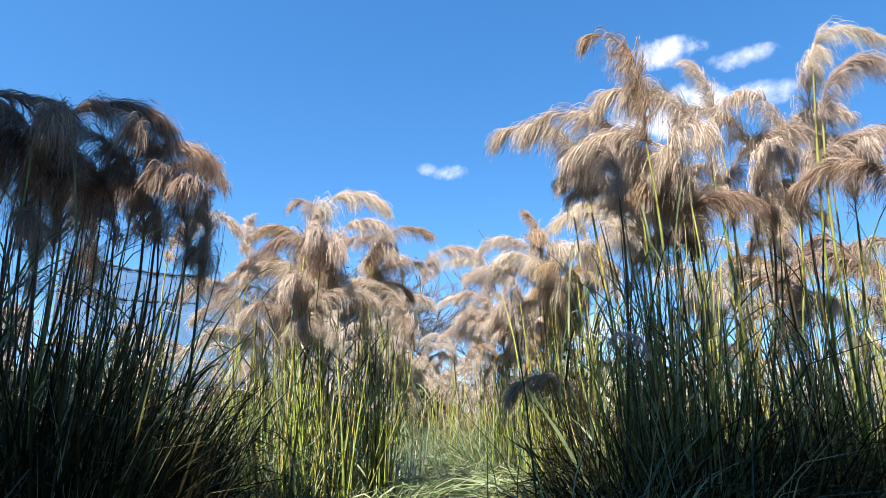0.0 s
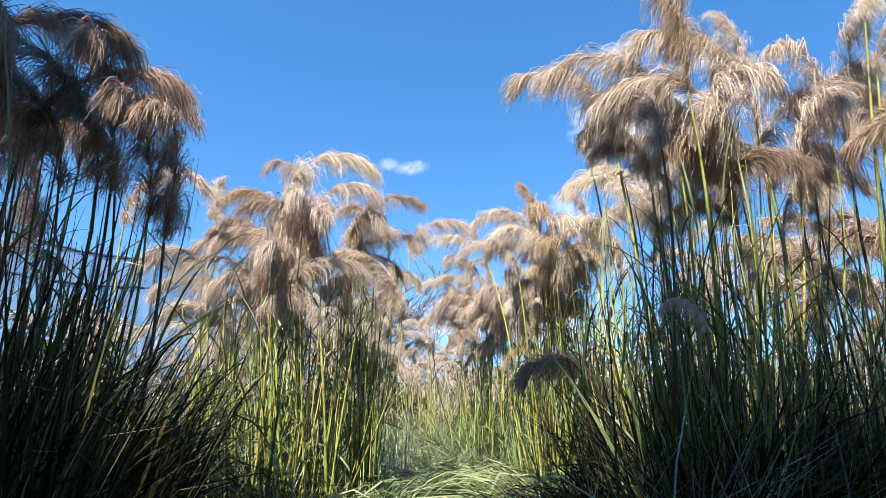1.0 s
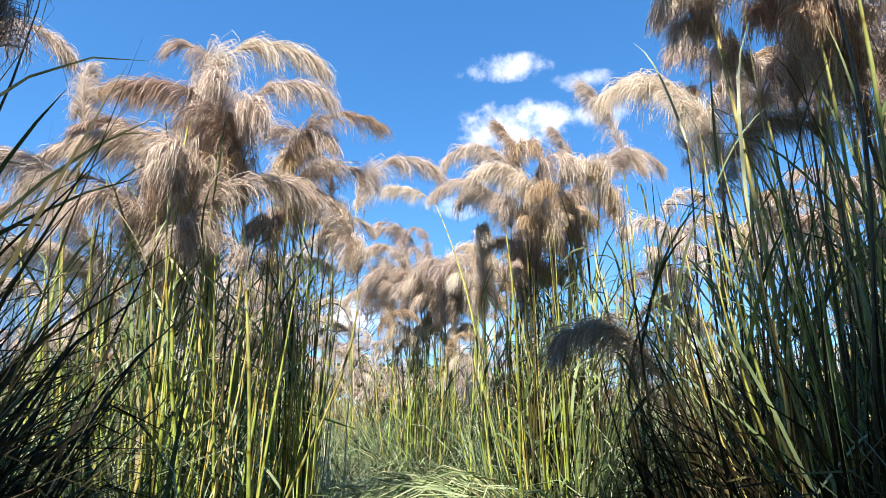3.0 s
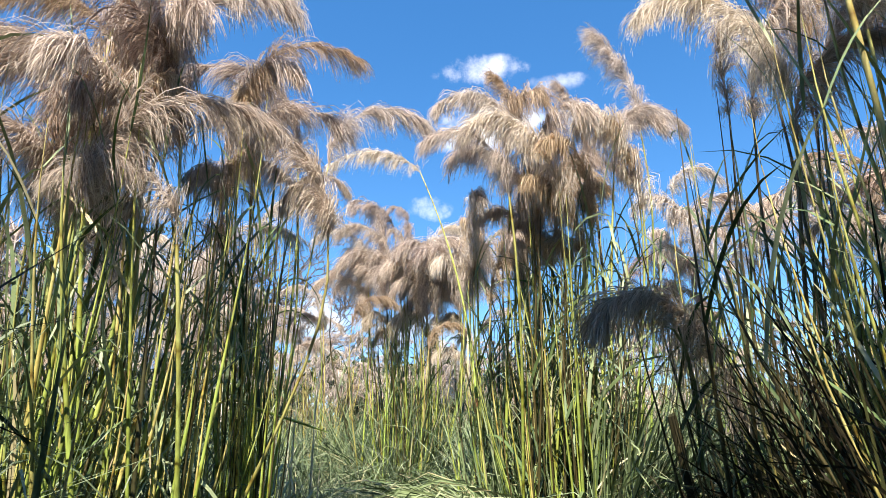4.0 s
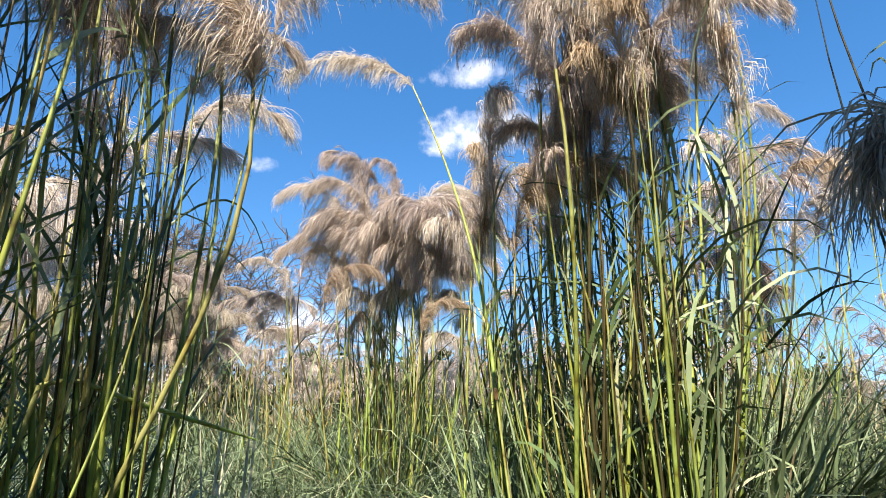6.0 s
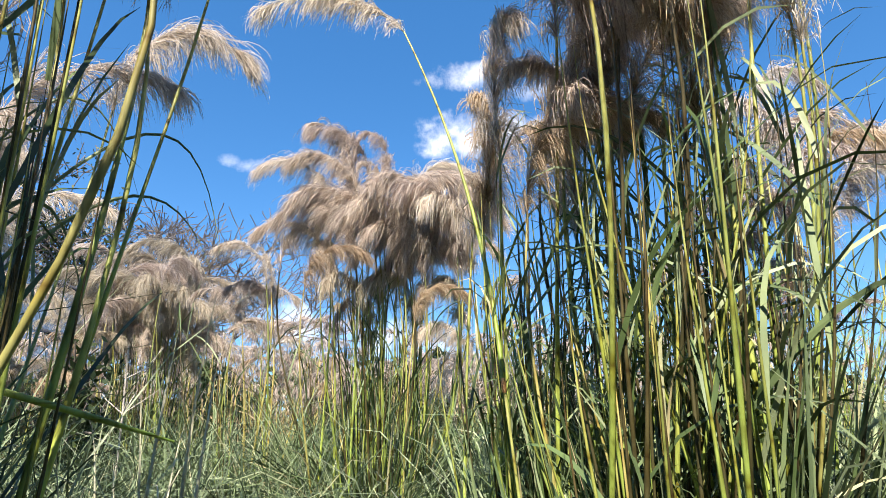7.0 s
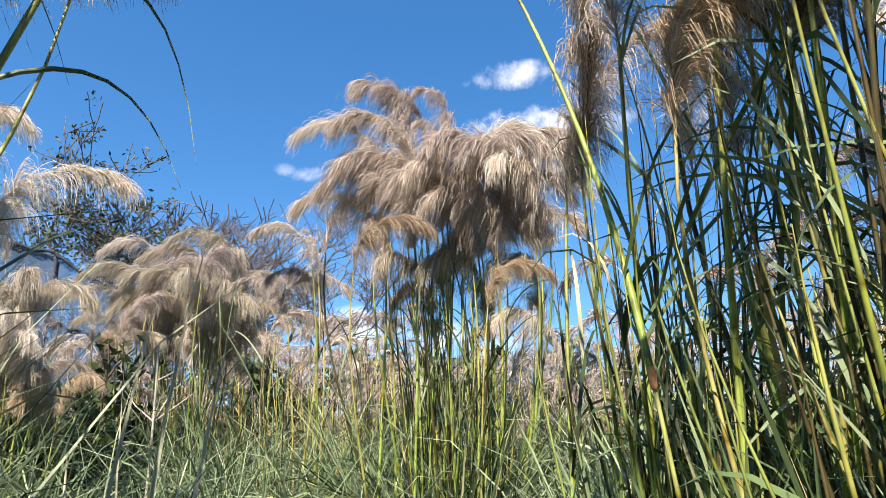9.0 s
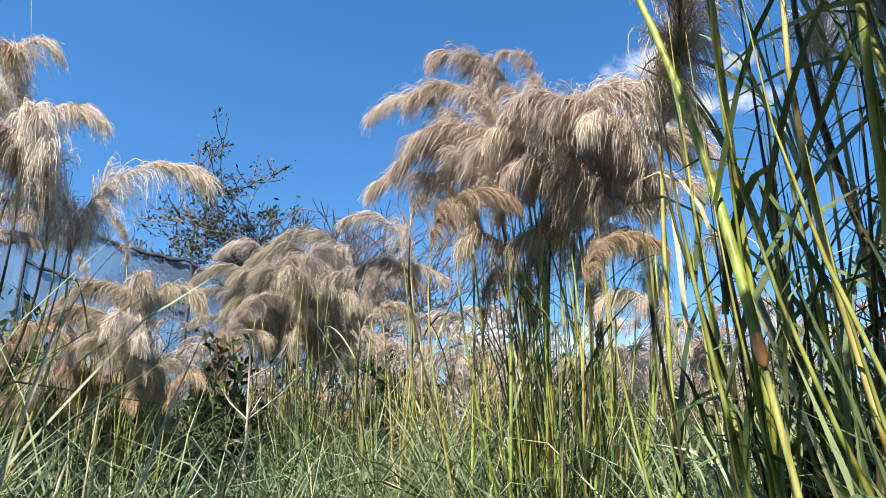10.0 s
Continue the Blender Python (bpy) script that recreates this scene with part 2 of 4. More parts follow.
def plume_mesh(kind, seed, fine):
    """One feathery plume about 0.85 m long: a bowed axis, a thick curtain of hanging tassels, and fine down along each tassel."""
    length, bend, power, reach, droop = {
        "arch": (1.0, 132, 1.2, 0.28, 1.15),
        "nod": (1.0, 156, 1.35, 0.29, 1.15),
        "crook": (1.05, 176, 4.2, 0.25, 1.25),
        "up": (0.80, 42, 1.5, 0.20, 0.85),
        "lean": (0.85, 96, 1.2, 0.26, 1.1),
        "sweep": (0.74, 96, 1.0, 0.17, 1.25),
    }[kind]
    rng = np.random.default_rng(seed * 31 + len(kind))
    bend *= rng.uniform(0.9, 1.08)
    s, p, d = rachis(length, bend, power, 24, 46.0 if kind == "sweep" else 0.0)
    p[:, 1] += 0.07 * s * np.sin(s * rng.uniform(2, 4)) * rng.choice([-1, 1])
    locks, strands, hairs = {2: (172, 6, 14), 1: (120, 4, 8), 0: (38, 3, 5)}[int(fine)]
    if kind == "sweep":
        locks = int(locks * 0.62)
    m = (4, 5, 6)[int(fine)]
    # tassels spring from the axis in knots, so that the outline breaks into locks
    knots = np.sort(rng.uniform(0.0, 1.0, locks // 4))
    ls = np.clip(knots[rng.integers(0, len(knots), locks)] + rng.normal(0, 0.018, locks), 0.01, 1.0)
    start = np.stack([np.interp(ls, s, p[:, i]) for i in range(3)], 1)
    along = unit(np.stack([np.interp(ls, s, d[:, i]) for i in range(3)], 1))
    around = rng.normal(size=(locks, 3))
    around[:, 1] *= 1.5
    around -= along * (around * along).sum(1, keepdims=True)
    around = unit(around)
    d0 = unit(along + around * rng.uniform(0.1, 0.62, (locks, 1)))
    size = reach * np.interp(ls, [0, 0.12, 0.5, 0.85, 1], [0.75, 1.15, 1.25, 0.95, 0.6]) * rng.uniform(0.55, 1.25, locks)
    g = droop * rng.uniform(0.75, 1.3, (locks, 1))
    hang = unit(np.array([0.22, 0, -1.0]) + rng.normal(0, 0.09, (locks, 3)))
    u = np.linspace(0, 1, m)
    cur, arc = start, [start]
    for i in range(1, m):
        um = (u[i] + u[i - 1]) / 2
        w = np.clip(um * g, 0, 1)
        w = w ** 1.25
        cur = cur + unit(d0 * (1 - w) + hang * w) * (size / (m - 1))[:, None]
        arc.append(cur)
    arc = np.stack(arc, 1)
    st = Strips()
    # each tassel holds long fine strands of uneven length that part a little towards their ends
    fan = rng.normal(size=(locks, strands, 1, 3)) * 0.0155 * np.interp(u, [0, 0.5, 1], [0.1, 1.0, 0.6])[None, None, :, None]
    cut = rng.uniform(0.0, 0.6, (locks, strands, 1, 1))
    long = arc[:, None, :, :] + fan
    long = long + (start[:, None, None, :] - long) * cut * 0.5 + along[:, None, None, :] * rng.normal(0, 0.012, (locks, strands, 1, 1))
    long = long.reshape(-1, m, 3)
    run2 = unit(np.gradient(long, axis=1))
    side = unit(np.cross(run2, rng.normal(size=(len(long), 1, 3))))
    thick = (0.0088, 0.0056, 0.0037)[int(fine)]
    st.ribbon(long, np.interp(u, [0, 0.5, 1], [0.6 * thick, thick, 0.15 * thick]), side)
    # fine down along each strand
    q = rng.uniform(0.05, 1.0, (locks, hairs))
    idx = q * (m - 1)
    lo = np.clip(idx.astype(int), 0, m - 2)
    fr = (idx - lo)[..., None]
    row = np.arange(locks)[:, None] * strands + rng.integers(0, strands, (locks, hairs))
    root = long[row, lo] * (1 - fr) + long[row, lo + 1] * fr
    tang = run2[row, lo] * (1 - fr) + run2[row, lo + 1] * fr
    hd = unit(tang + rng.normal(size=root.shape) * 0.24 + np.array([0, 0, -0.08 * droop]))
    hl = 0.045 * rng.uniform(0.5, 1.5, (locks, hairs))
    tip = root + hd * hl[..., None]
    across = unit(np.cross(hd, rng.normal(size=root.shape))) * (0.0050, 0.0026, 0.0013)[int(fine)] * rng.uniform(0.7, 1.3, (locks, hairs, 1))
    st.spikes(root.reshape(-1, 3), tip.reshape(-1, 3), across.reshape(-1, 3))
    st.tube(p[::3], np.interp(s[::3], [0, 1], [0.0045, 0.0012]), 5)
    return st, p


def plume(kind, seed, fine, mat):
    key = (kind, seed, fine, mat.name)
    if key not in PLUMES:
        st, p = plume_mesh(kind, seed, fine)
        PLUMES[key] = st.mesh("plume_" + kind, mat), Vector(p[p[:, 2].argmax()])
    return PLUMES[key]


def stem_mesh(foot, top, radius, mat, lean_end=(0, 0, 1), tip=0.55):
    foot, top = np.array(foot, float), np.array(top, float)
    h = top[2] - foot[2]
    c1 = foot + np.array([0, 0, h * 0.45]) + (top - foot) * np.array([0.12, 0.12, 0])
    c2 = top - np.array(lean_end) * h * 0.3
    u = np.linspace(0, 1, 11)[:, None]
    pts = (1 - u) ** 3 * foot + 3 * u * (1 - u) ** 2 * c1 + 3 * u * u * (1 - u) * c2 + u ** 3 * top
    r = radius * np.interp(np.linspace(0, 1, 11), [0, 0.6, 1], [1.0, 0.5 + 0.4 * tip, tip])
    r[2::3] *= 1.2
    st = Strips()
    st.tube(pts, r, 6)
    return st.mesh("stem", mat, True), pts


# ---- leaves ----
def blades(st, rng, feet, az, lean, length, width, curl, n=8, keel=0.0, origin=None):
    """Arching blades. feet (k,3), az, lean (radians from upright at the foot), length, width, curl (radians gained along the blade)."""
    k = len(feet)
    u = np.linspace(0, 1, n)
    th = lean[:, None] + curl[:, None] * u[None, :] ** rng.uniform(1.1, 3.4, (k, 1))
    twist = rng.normal(0, 0.25, (k, 1)) * u[None, :]
    a = az[:, None] + twist
    d = np.stack((np.sin(th) * np.cos(a), np.sin(th) * np.sin(a), np.cos(th)), -1)
    step = (d[:, :-1] + d[:, 1:]) / 2 * (length / (n - 1))[:, None, None]
    pts = np.concatenate((feet[:, None, :], feet[:, None, :] + np.cumsum(step, 1)), 1)
    flat = np.stack((-np.sin(a), np.cos(a), 0 * a), -1)
    roll = rng.uniform(-1.1, 1.1, (k, 1)) + twist * 2
    nor = np.cross(d, flat)
    side = unit(flat * np.cos(roll)[..., None] + nor * np.sin(roll)[..., None])
    prof = np.interp(u, [0, 0.15, 0.5, 0.85, 1], [0.7, 1.0, 0.95, 0.5, 0.04])
    if origin is not None:
        keep = clear_of_lane(pts + np.array([origin[0], origin[1], 0.0]))
        pts, side, width = pts[keep], side[keep], width[keep]
        if not len(pts):
            return
    if keel:
        st.folded(pts, width[:, None] * prof[None, :], side, keel)
    else:
        st.ribbon(pts, width[:, None] * prof[None, :], side)


def tuft_mesh(rng, count, radius, length, width, spread=0.55, mat=M_LEAF, n=7, name="foliage", keel=0.0, origin=None):
    r = radius * np.sqrt(rng.uniform(0, 1, count))
    az0 = rng.uniform(0, 2 * math.pi, count)
    feet = np.stack((r * np.cos(az0), r * np.sin(az0), np.zeros(count)), 1)
    az = az0 + rng.normal(0, 0.5, count)
    lean = np.abs(rng.normal(0.04, 0.08, count)) + spread * 0.3 * r / max(radius, 0.01) * rng.uniform(0.3, 1, count)
    ln = length * rng.uniform(0.55, 1.15, count)
    curl = np.where(rng.random(count) < 0.6, rng.uniform(1.3, 3.0, count), rng.uniform(0.1, 1.3, count))
    st = Strips()
    blades(st, rng, feet, az, lean, ln, width * rng.uniform(0.6, 1.25, count), curl, n, keel, origin)
    return st.mesh(name, mat)


# the trodden lane between the clumps, in plan: blades that would hang across it are left out
LANE = np.array([(0.0, -0.6), (0.0, 0.0), (-0.35, 0.8), (-0.65, 1.65), (-0.44, 3.1), (-0.31, 3.75), (-0.06, 4.75), (0.31, 5.65), (0.33, 6.2), (0.35, 7.2), (0.5, 8.2)])


def clear_of_lane(pts, gap=0.42, above=1.05):
    """Which of the blades (k, n, 3) stay out of the lane."""
    a, b = LANE[:-1], LANE[1:]
    q = pts[..., None, :2] - a
    t = np.clip((q * (b - a)).sum(-1) / ((b - a) ** 2).sum(-1), 0, 1)
    dist = np.linalg.norm(q - t[..., None] * (b - a), axis=-1).min(-1)
    return ~((dist < np.interp(pts[..., 1], [3.2, 5.0, 5.7, 6.4, 8.2], [gap, gap + 0.42, gap + 0.3, gap, gap - 0.05])) & (pts[..., 2] > above)).any(-1)


LEAVES = []
_lr = np.random.default_rng(77)
for _i in range(15):
    _st = Strips()
    blades(_st, _lr, np.zeros((1, 3)), np.zeros(1), np.array([_lr.uniform(0.04, 0.2)]), np.array([1.0]), np.array([0.0185]), np.array([_lr.uniform(0.05, 0.9) if _i % 3 == 0 else _lr.uniform(1.4, 2.8)]), 10, 0.45)
    LEAVES.append(_st.mesh("leaf", M_LEAF))


# ---- pampas clumps ----
def pampas(x, y, label, plumes, seed, fine=2, base=0.34, leaves=900, leaf_len=1.55, single=60, extra=26, stem_r=0.0092, dry=0.3, shade=0.12, flags=3, tall_to=2.6, leaf_w=0.55, group="pampas clumps", golds=0.1, leaf_mat=None, blade_w=0.0145, hue=None, old=0.4, hang=0.0, gather=0.62, sway=0.16):
    """A clump of pampas grass: a fountain of leaves, tall stems, and a plume on each.
    plumes: rows of (dx, dy, z of the crest, azimuth of the bow in degrees, kind, size)."""
    rng = np.random.default_rng(seed)
    root = tagged(new("pampas_plant"), label, "pampas plant", group)
    root.location = (x, y, 0)
    tall = Strips()
    any_tall = False
    rows = [(r[0], r[1], r[2], r[3], r[4], r[5], r[6] if len(r) > 6 else hue) for r in plumes]
    for i, (dx, dy, z, az, kind, size, look_of) in enumerate(rows):
        pick = rng.random()
        mat = {"gold": M_PLUME_GOLD, "cream": M_PLUME_CREAM, "brown": M_PLUME_SHADE_BROWN, "grey": M_PLUME_GREY}.get(look_of, M_PLUME_GOLD if pick < golds else M_PLUME_CREAM if pick > 0.93 else M_PLUME)
        me, crest = plume(kind, int(rng.integers(0, 3)), fine, mat)
        c, s = math.cos(radians(az)), math.sin(radians(az))
        foot_of_plume = Vector((dx - size * (crest.x * c - crest.y * s), dy - size * (crest.x * s + crest.y * c), z - size * crest.z))
        lean = Vector((c * 0.12, s * 0.12, 1)).normalized()
        fx, fy = foot_of_plume.x * gather + rng.normal(0, base * 0.3), foot_of_plume.y * gather + rng.normal(0, base * 0.3)
        # shade sets how many stems take the colour darkened for shade
        sm = M_STEM_OLD_SHADE if rng.random() < shade else M_STEM_DRY if rng.random() < dry else M_STEM
        stalk, pts = stem_mesh((fx, fy, 0), foot_of_plume, stem_r * rng.uniform(0.75, 1.2), sm, lean)
        if not clear_of_lane((pts[:8] + np.array([x, y, 0.0]))[None], 0.2, 0.4)[0]:
            continue
        stalk = child("stem", stalk, root)
        ob = child("plume", me, stalk, {"gold": "golden brown plume", "cream": "pale cream plume", "brown": "plume toned brown for shade", "grey": "greyish beige plume"}.get(look_of, ""))
        ob.matrix_basis = Matrix.Translation(foot_of_plume) @ Matrix.Rotation(radians(az), 4, "Z") @ Matrix.Rotation(radians(rng.uniform(-5, 5)), 4, "X") @ Matrix.Scale(size, 4)
        if flags:
            kf = flags
            t_at = rng.uniform(0.22, 0.72, kf)
            at = np.stack([np.interp(t_at, np.linspace(0, 1, 11), pts[:, j]) for j in range(3)], 1)
            blades(tall, rng, at, rng.uniform(0, 6.28, kf), rng.uniform(0.08, 0.8, kf), rng.uniform(0.35, 0.9, kf), rng.uniform(0.006, 0.013, kf) * (1 + 0.35 * hang), rng.uniform(0.1, 1.9, kf) * rng.uniform(0.3, 1, kf) + hang * rng.uniform(0, 1.5, kf), 7, 0.0, (x, y))
            any_tall = True
    for i in range(extra):
        a, r = rng.uniform(0, 6.28), base * 0.8 * math.sqrt(rng.random())
        h = rng.uniform(1.4, tall_to)
        foot = (r * math.cos(a), r * math.sin(a), 0)
        top = (foot[0] * 1.3 + rng.normal(0, sway), foot[1] * 1.3 + rng.normal(0, sway), h)
        # old raises the share of shade-toned stems, which deepens the gaps between stems
        sm = M_STEM_OLD_SHADE if rng.random() < max(old, shade + 0.1) else M_STEM_DRY if rng.random() < dry else M_STEM
        me, pts = stem_mesh(foot, top, stem_r * rng.uniform(0.6, 1.1), sm, (0, 0, 1), 0.1)
        if not clear_of_lane((pts + np.array([x, y, 0.0]))[None], 0.25, 0.4)[0]:
            continue
        child("stem", me, root)
        if flags:
            kf = 2 + int(2 * hang)
            t_at = rng.uniform(0.3, 0.95, kf)
            at = np.stack([np.interp(t_at, np.linspace(0, 1, 11), pts[:, j]) for j in range(3)], 1)
            blades(tall, rng, at, rng.uniform(0, 6.28, kf), rng.uniform(0.05, 0.75, kf), rng.uniform(0.35, 0.85, kf), rng.uniform(0.006, 0.013, kf) * (1 + 0.35 * hang), rng.uniform(0.1, 1.9, kf) * rng.uniform(0.3, 1, kf) + hang * rng.uniform(0, 1.5, kf), 7, 0.0, (x, y))
            any_tall = True
    if any_tall and tall.v:
        child("stem_leaves", tall.mesh("stem_leaves", M_LEAF), root)
    if leaves:
        child("foliage", tuft_mesh(rng, leaves, base * 1.25, leaf_len, blade_w, 0.75, leaf_mat or M_LEAF, origin=(x, y)), root)
        child("dry_foliage", tuft_mesh(rng, leaves // 9, base * 1.2, leaf_len * 0.85, 0.009, 0.95, M_DRY, origin=(x, y)), root, "straw-coloured dead leaves")
    for i in range(single):
        a, r = rng.uniform(0, 6.28), base * 1.2 * math.sqrt(rng.random())
        blade = LEAVES[int(rng.integers(0, len(LEAVES)))]
        sc = leaf_len * rng.uniform(0.75, 1.2)
        m = Matrix.Translation((r * math.cos(a), r * math.sin(a), 0)) @ Matrix.Rotation(a + rng.normal(0, 0.5), 4, "Z") @ Matrix.Rotation(rng.uniform(0, 0.13), 4, "Y") @ Matrix.Diagonal((sc, sc * leaf_w * rng.uniform(0.7, 1.3), sc, 1))
        pts = np.array([(m @ v.co)[:] for v in blade.vertices])[None] + np.array([x, y, 0.0])
        if clear_of_lane(pts)[0]:
            child("leaf", blade, root).matrix_basis = m
    return root


def random_plumes(seed, count, spread, z0, z1, az, az_var=50, size=(0.75, 1.05), kinds=("arch", "arch", "nod", "lean"), looks=(None,)):
    rng = np.random.default_rng(seed)
    rows = []
    for i in range(count):
        a, r = rng.uniform(0, 6.28), spread * math.sqrt(rng.random())
        rows.append((r * math.cos(a), r * math.sin(a), rng.uniform(z0, z1), az + rng.normal(0, az_var), kinds[int(rng.integers(0, len(kinds)))], rng.uniform(*size), looks[int(rng.integers(0, len(looks)))]))
    return rows


# ---- where the plumes of each clump crest: from its foot, height, bearing of the bow, shape, size, colour ----
L_AT = (-1.95, 3.3)
L_PLUMES = [
    (0.12, 0.0, 3.22, 5, "arch", 1.1),
    (-0.18, -0.4, 3.06, 10, "arch", 1.0),
    (0.07, -0.4, 2.95, -60, "nod", 1.1),
    (0.37, 0.1, 3.05, 0, "arch", 1.0),
    (0.3, -0.1, 3.05, -80, "nod", 1.1),
    (0.06, -0.1, 3.0, -110, "nod", 1.0),
    (0.4, 0.3, 3.0, 5, "nod", 0.8),
    (-0.27, -0.1, 2.96, 200, "nod", 1.1),
    (-0.25, -0.3, 2.9, -90, "nod", 1.1),
    (0.45, -0.1, 2.8, -90, "nod", 0.9),
    (-0.22, 0.2, 2.92, 90, "nod", 0.9),
    (-0.04, 0.4, 2.89, 180, "nod", 0.8),
    (-0.07, -0.3, 2.48, -60, "nod", 0.8),
    (-0.45, -0.3, 3.06, 180, "nod", 1.0),
    (0.52, 0.4, 2.85, 0, "up", 0.4),
]
A_AT = (1.35, 3.85)
A_PLUMES = [
    (-0.42, -0.59, 1.93, 180, "nod", 0.28, "cream"),
    (-0.35, -0.25, 3.87, 180, "crook", 0.95),
    (-0.13, -0.15, 3.53, 185, "nod", 1.1),
    (-0.53, -0.1, 3.39, 180, "nod", 1.0),
    (-0.78, 0.1, 3.40, 180, "nod", 0.9),
    (0.47, 0.45, 4.11, 170, "up", 0.8, "cream"),
    (0.44, 0.05, 3.53, 200, "nod", 0.95),
    (0.02, -0.35, 3.16, -80, "nod", 1.0),
    (0.56, -0.25, 3.09, -100, "nod", 0.95),
    (-0.16, 0.3, 3.31, 150, "nod", 1.0),
    (0.07, 0.15, 3.12, -120, "nod", 0.9),
    (-0.29, 0.75, 3.02, 170, "arch", 0.85, "cream"),
    (0.53, 0.45, 3.12, 100, "nod", 0.8),
    (-0.29, 0.25, 3.04, 200, "nod", 0.8),
]
N_AT = (2.3, 3.9)
N_PLUMES = [
    (-0.22, 0.0, 3.61, 210, "arch", 0.95),
    (0.37, -0.2, 4.01, 5, "arch", 0.75, "cream"),
    (0.38, -0.3, 3.69, 0, "nod", 0.8),
    (0.23, 0.0, 3.83, 240, "crook", 1.0),
    (0.21, -0.4, 3.17, -30, "nod", 1.05),
    (0.23, 0.2, 3.59, -60, "nod", 1.0),
    (0.5, 0.3, 3.42, 20, "arch", 1.0),
    (0.15, 0.4, 3.12, 30, "nod", 0.8),
]
P_AT = (1.2, 4.6)
P_PLUMES = [
    (-0.5, 0.0, 1.80, 192, "nod", 1.0, "grey"),
    (-0.06, 0.1, 3.13, 175, "arch", 0.85, "cream"),
    (0.35, 0.0, 3.15, -90, "nod", 0.9),
    (0.33, 0.2, 3.41, 200, "nod", 0.9),
    (0.36, -0.3, 2.74, -40, "nod", 0.7, "gold"),
    (0.88, 0.2, 3.47, 20, "nod", 0.9),
    (0.38, 0.4, 3.25, -120, "nod", 0.7),
]
B_AT = (-1.15, 5.35)
B_PLUMES = [
    (-0.12, 0.05, 3.38, 200, "crook", 0.8),
    (0.37, 0.05, 3.45, 0, "arch", 1.0, "cream"),
    (0.47, -0.05, 3.17, -20, "arch", 0.85, "cream"),
    (-0.38, 0.15, 3.18, 180, "arch", 0.85),
    (0.08, -0.25, 3.03, -90, "nod", 1.0),
    (-0.55, 0.25, 3.33, 90, "up", 0.75, "cream"),
    (0.39, -0.35, 2.5, 0, "arch", 0.85),
    (0.08, -0.35, 2.25, 180, "arch", 0.6, "cream"),
    (-0.21, -0.15, 2.78, 200, "nod", 0.9),
    (-0.6, 0.25, 2.66, 190, "arch", 0.9),
    (-0.76, 0.35, 2.29, 180, "nod", 0.9, "cream"),
    (0.24, -0.25, 2.9, -70, "nod", 1.0),
    (-0.01, -0.35, 2.61, -100, "nod", 1.0),
    (-0.45, 0.05, 2.79, 190, "arch", 0.9),
    (-0.83, 0.45, 2.52, 200, "nod", 0.9),
    (-0.29, -0.15, 2.42, -120, "nod", 0.9),
    (0.12, -0.05, 2.71, -60, "nod", 0.9),
    (-0.74, -0.45, 3.11, 0, "nod", 0.8),
    (-0.83, -0.05, 2.64, 170, "nod", 0.9, "cream"),
]
M_AT = (-0.56, 5.74)
M_PLUMES = [
    (0.28, 1.06, 2.79, 0, "nod", 0.7, "cream"),
    (0, 0.96, 2.55, -5, "arch", 0.8, "cream"),
    (0.24, -0.04, 3.24, 0, "arch", 0.75, "gold"),
    (0.7, 0.46, 3.18, -5, "arch", 0.85, "cream"),
    (-0.02, 0.06, 3.11, -60, "nod", 1.0),
    (-0.14, 0.16, 2.99, -100, "nod", 0.9),
    (0.16, 0.26, 3.01, -30, "nod", 0.9),
    (0.08, 0.06, 2.73, 20, "nod", 0.7),
    (-0.21, 0.36, 3.28, 180, "nod", 0.9),
    (0.29, 0.26, 2.64, 0, "nod", 0.5),
    (-0.05, 0.46, 2.76, 160, "nod", 0.7),
]
C_AT = (1.2, 6.1)
C_PLUMES = [
    (0.12, 0.2, 3.58, 170, "up", 0.7),
    (0.31, 0.0, 3.9, 160, "up", 1.0),
    (0.61, -0.1, 3.3, 0, "arch", 0.75, "cream"),
    (0.08, -0.35, 3.09, 210, "nod", 1.0, "cream"),
    (-0.13, -0.3, 3.1, -85, "nod", 0.95),
    (0.48, 0.0, 3.29, -60, "nod", 0.95),
    (-0.17, -0.1, 3.0, -100, "nod", 0.95, "gold"),
    (-0.22, 0.4, 2.71, 200, "nod", 0.7),
    (0.32, 0.2, 3.06, -30, "nod", 0.9),
    (-0.05, 0.3, 2.91, -90, "nod", 0.8),
    (0.1, 0.1, 2.85, -60, "nod", 0.85),
]
S_AT = (1.08, 6.95)
S_PLUMES = [
    (-0.49, -1.05, 3.19, 190, "arch", 0.85, "cream"),
    (-0.24, -0.65, 3.59, 150, "up", 0.7, "gold"),
    (-0.15, -0.95, 3.28, -95, "nod", 1.0, "gold"),
    (-0.39, -1.15, 2.98, 195, "nod", 0.95, "cream"),
    (-0.33, -0.75, 2.99, 200, "nod", 0.9),
    (-0.32, -0.55, 2.76, -100, "nod", 0.75),
    (-0.66, -1.25, 2.85, 185, "arch", 0.7, "cream"),
]
R_AT = (4.3, 6.4)
R_PLUMES = [
    (-0.19, -0.1, 2.73, 190, "nod", 0.9, "cream"),
    (0.01, -0.2, 2.65, -60, "nod", 1.0),
    (-0.36, -0.4, 2.24, -90, "nod", 0.9),
    (0.52, 0.0, 2.86, 20, "arch", 1.0),
    (0.07, -0.3, 2.47, -60, "nod", 0.9),
    (0.65, 0.0, 2.63, 0, "nod", 0.9),
]
H_AT = (3.3, 7.7)
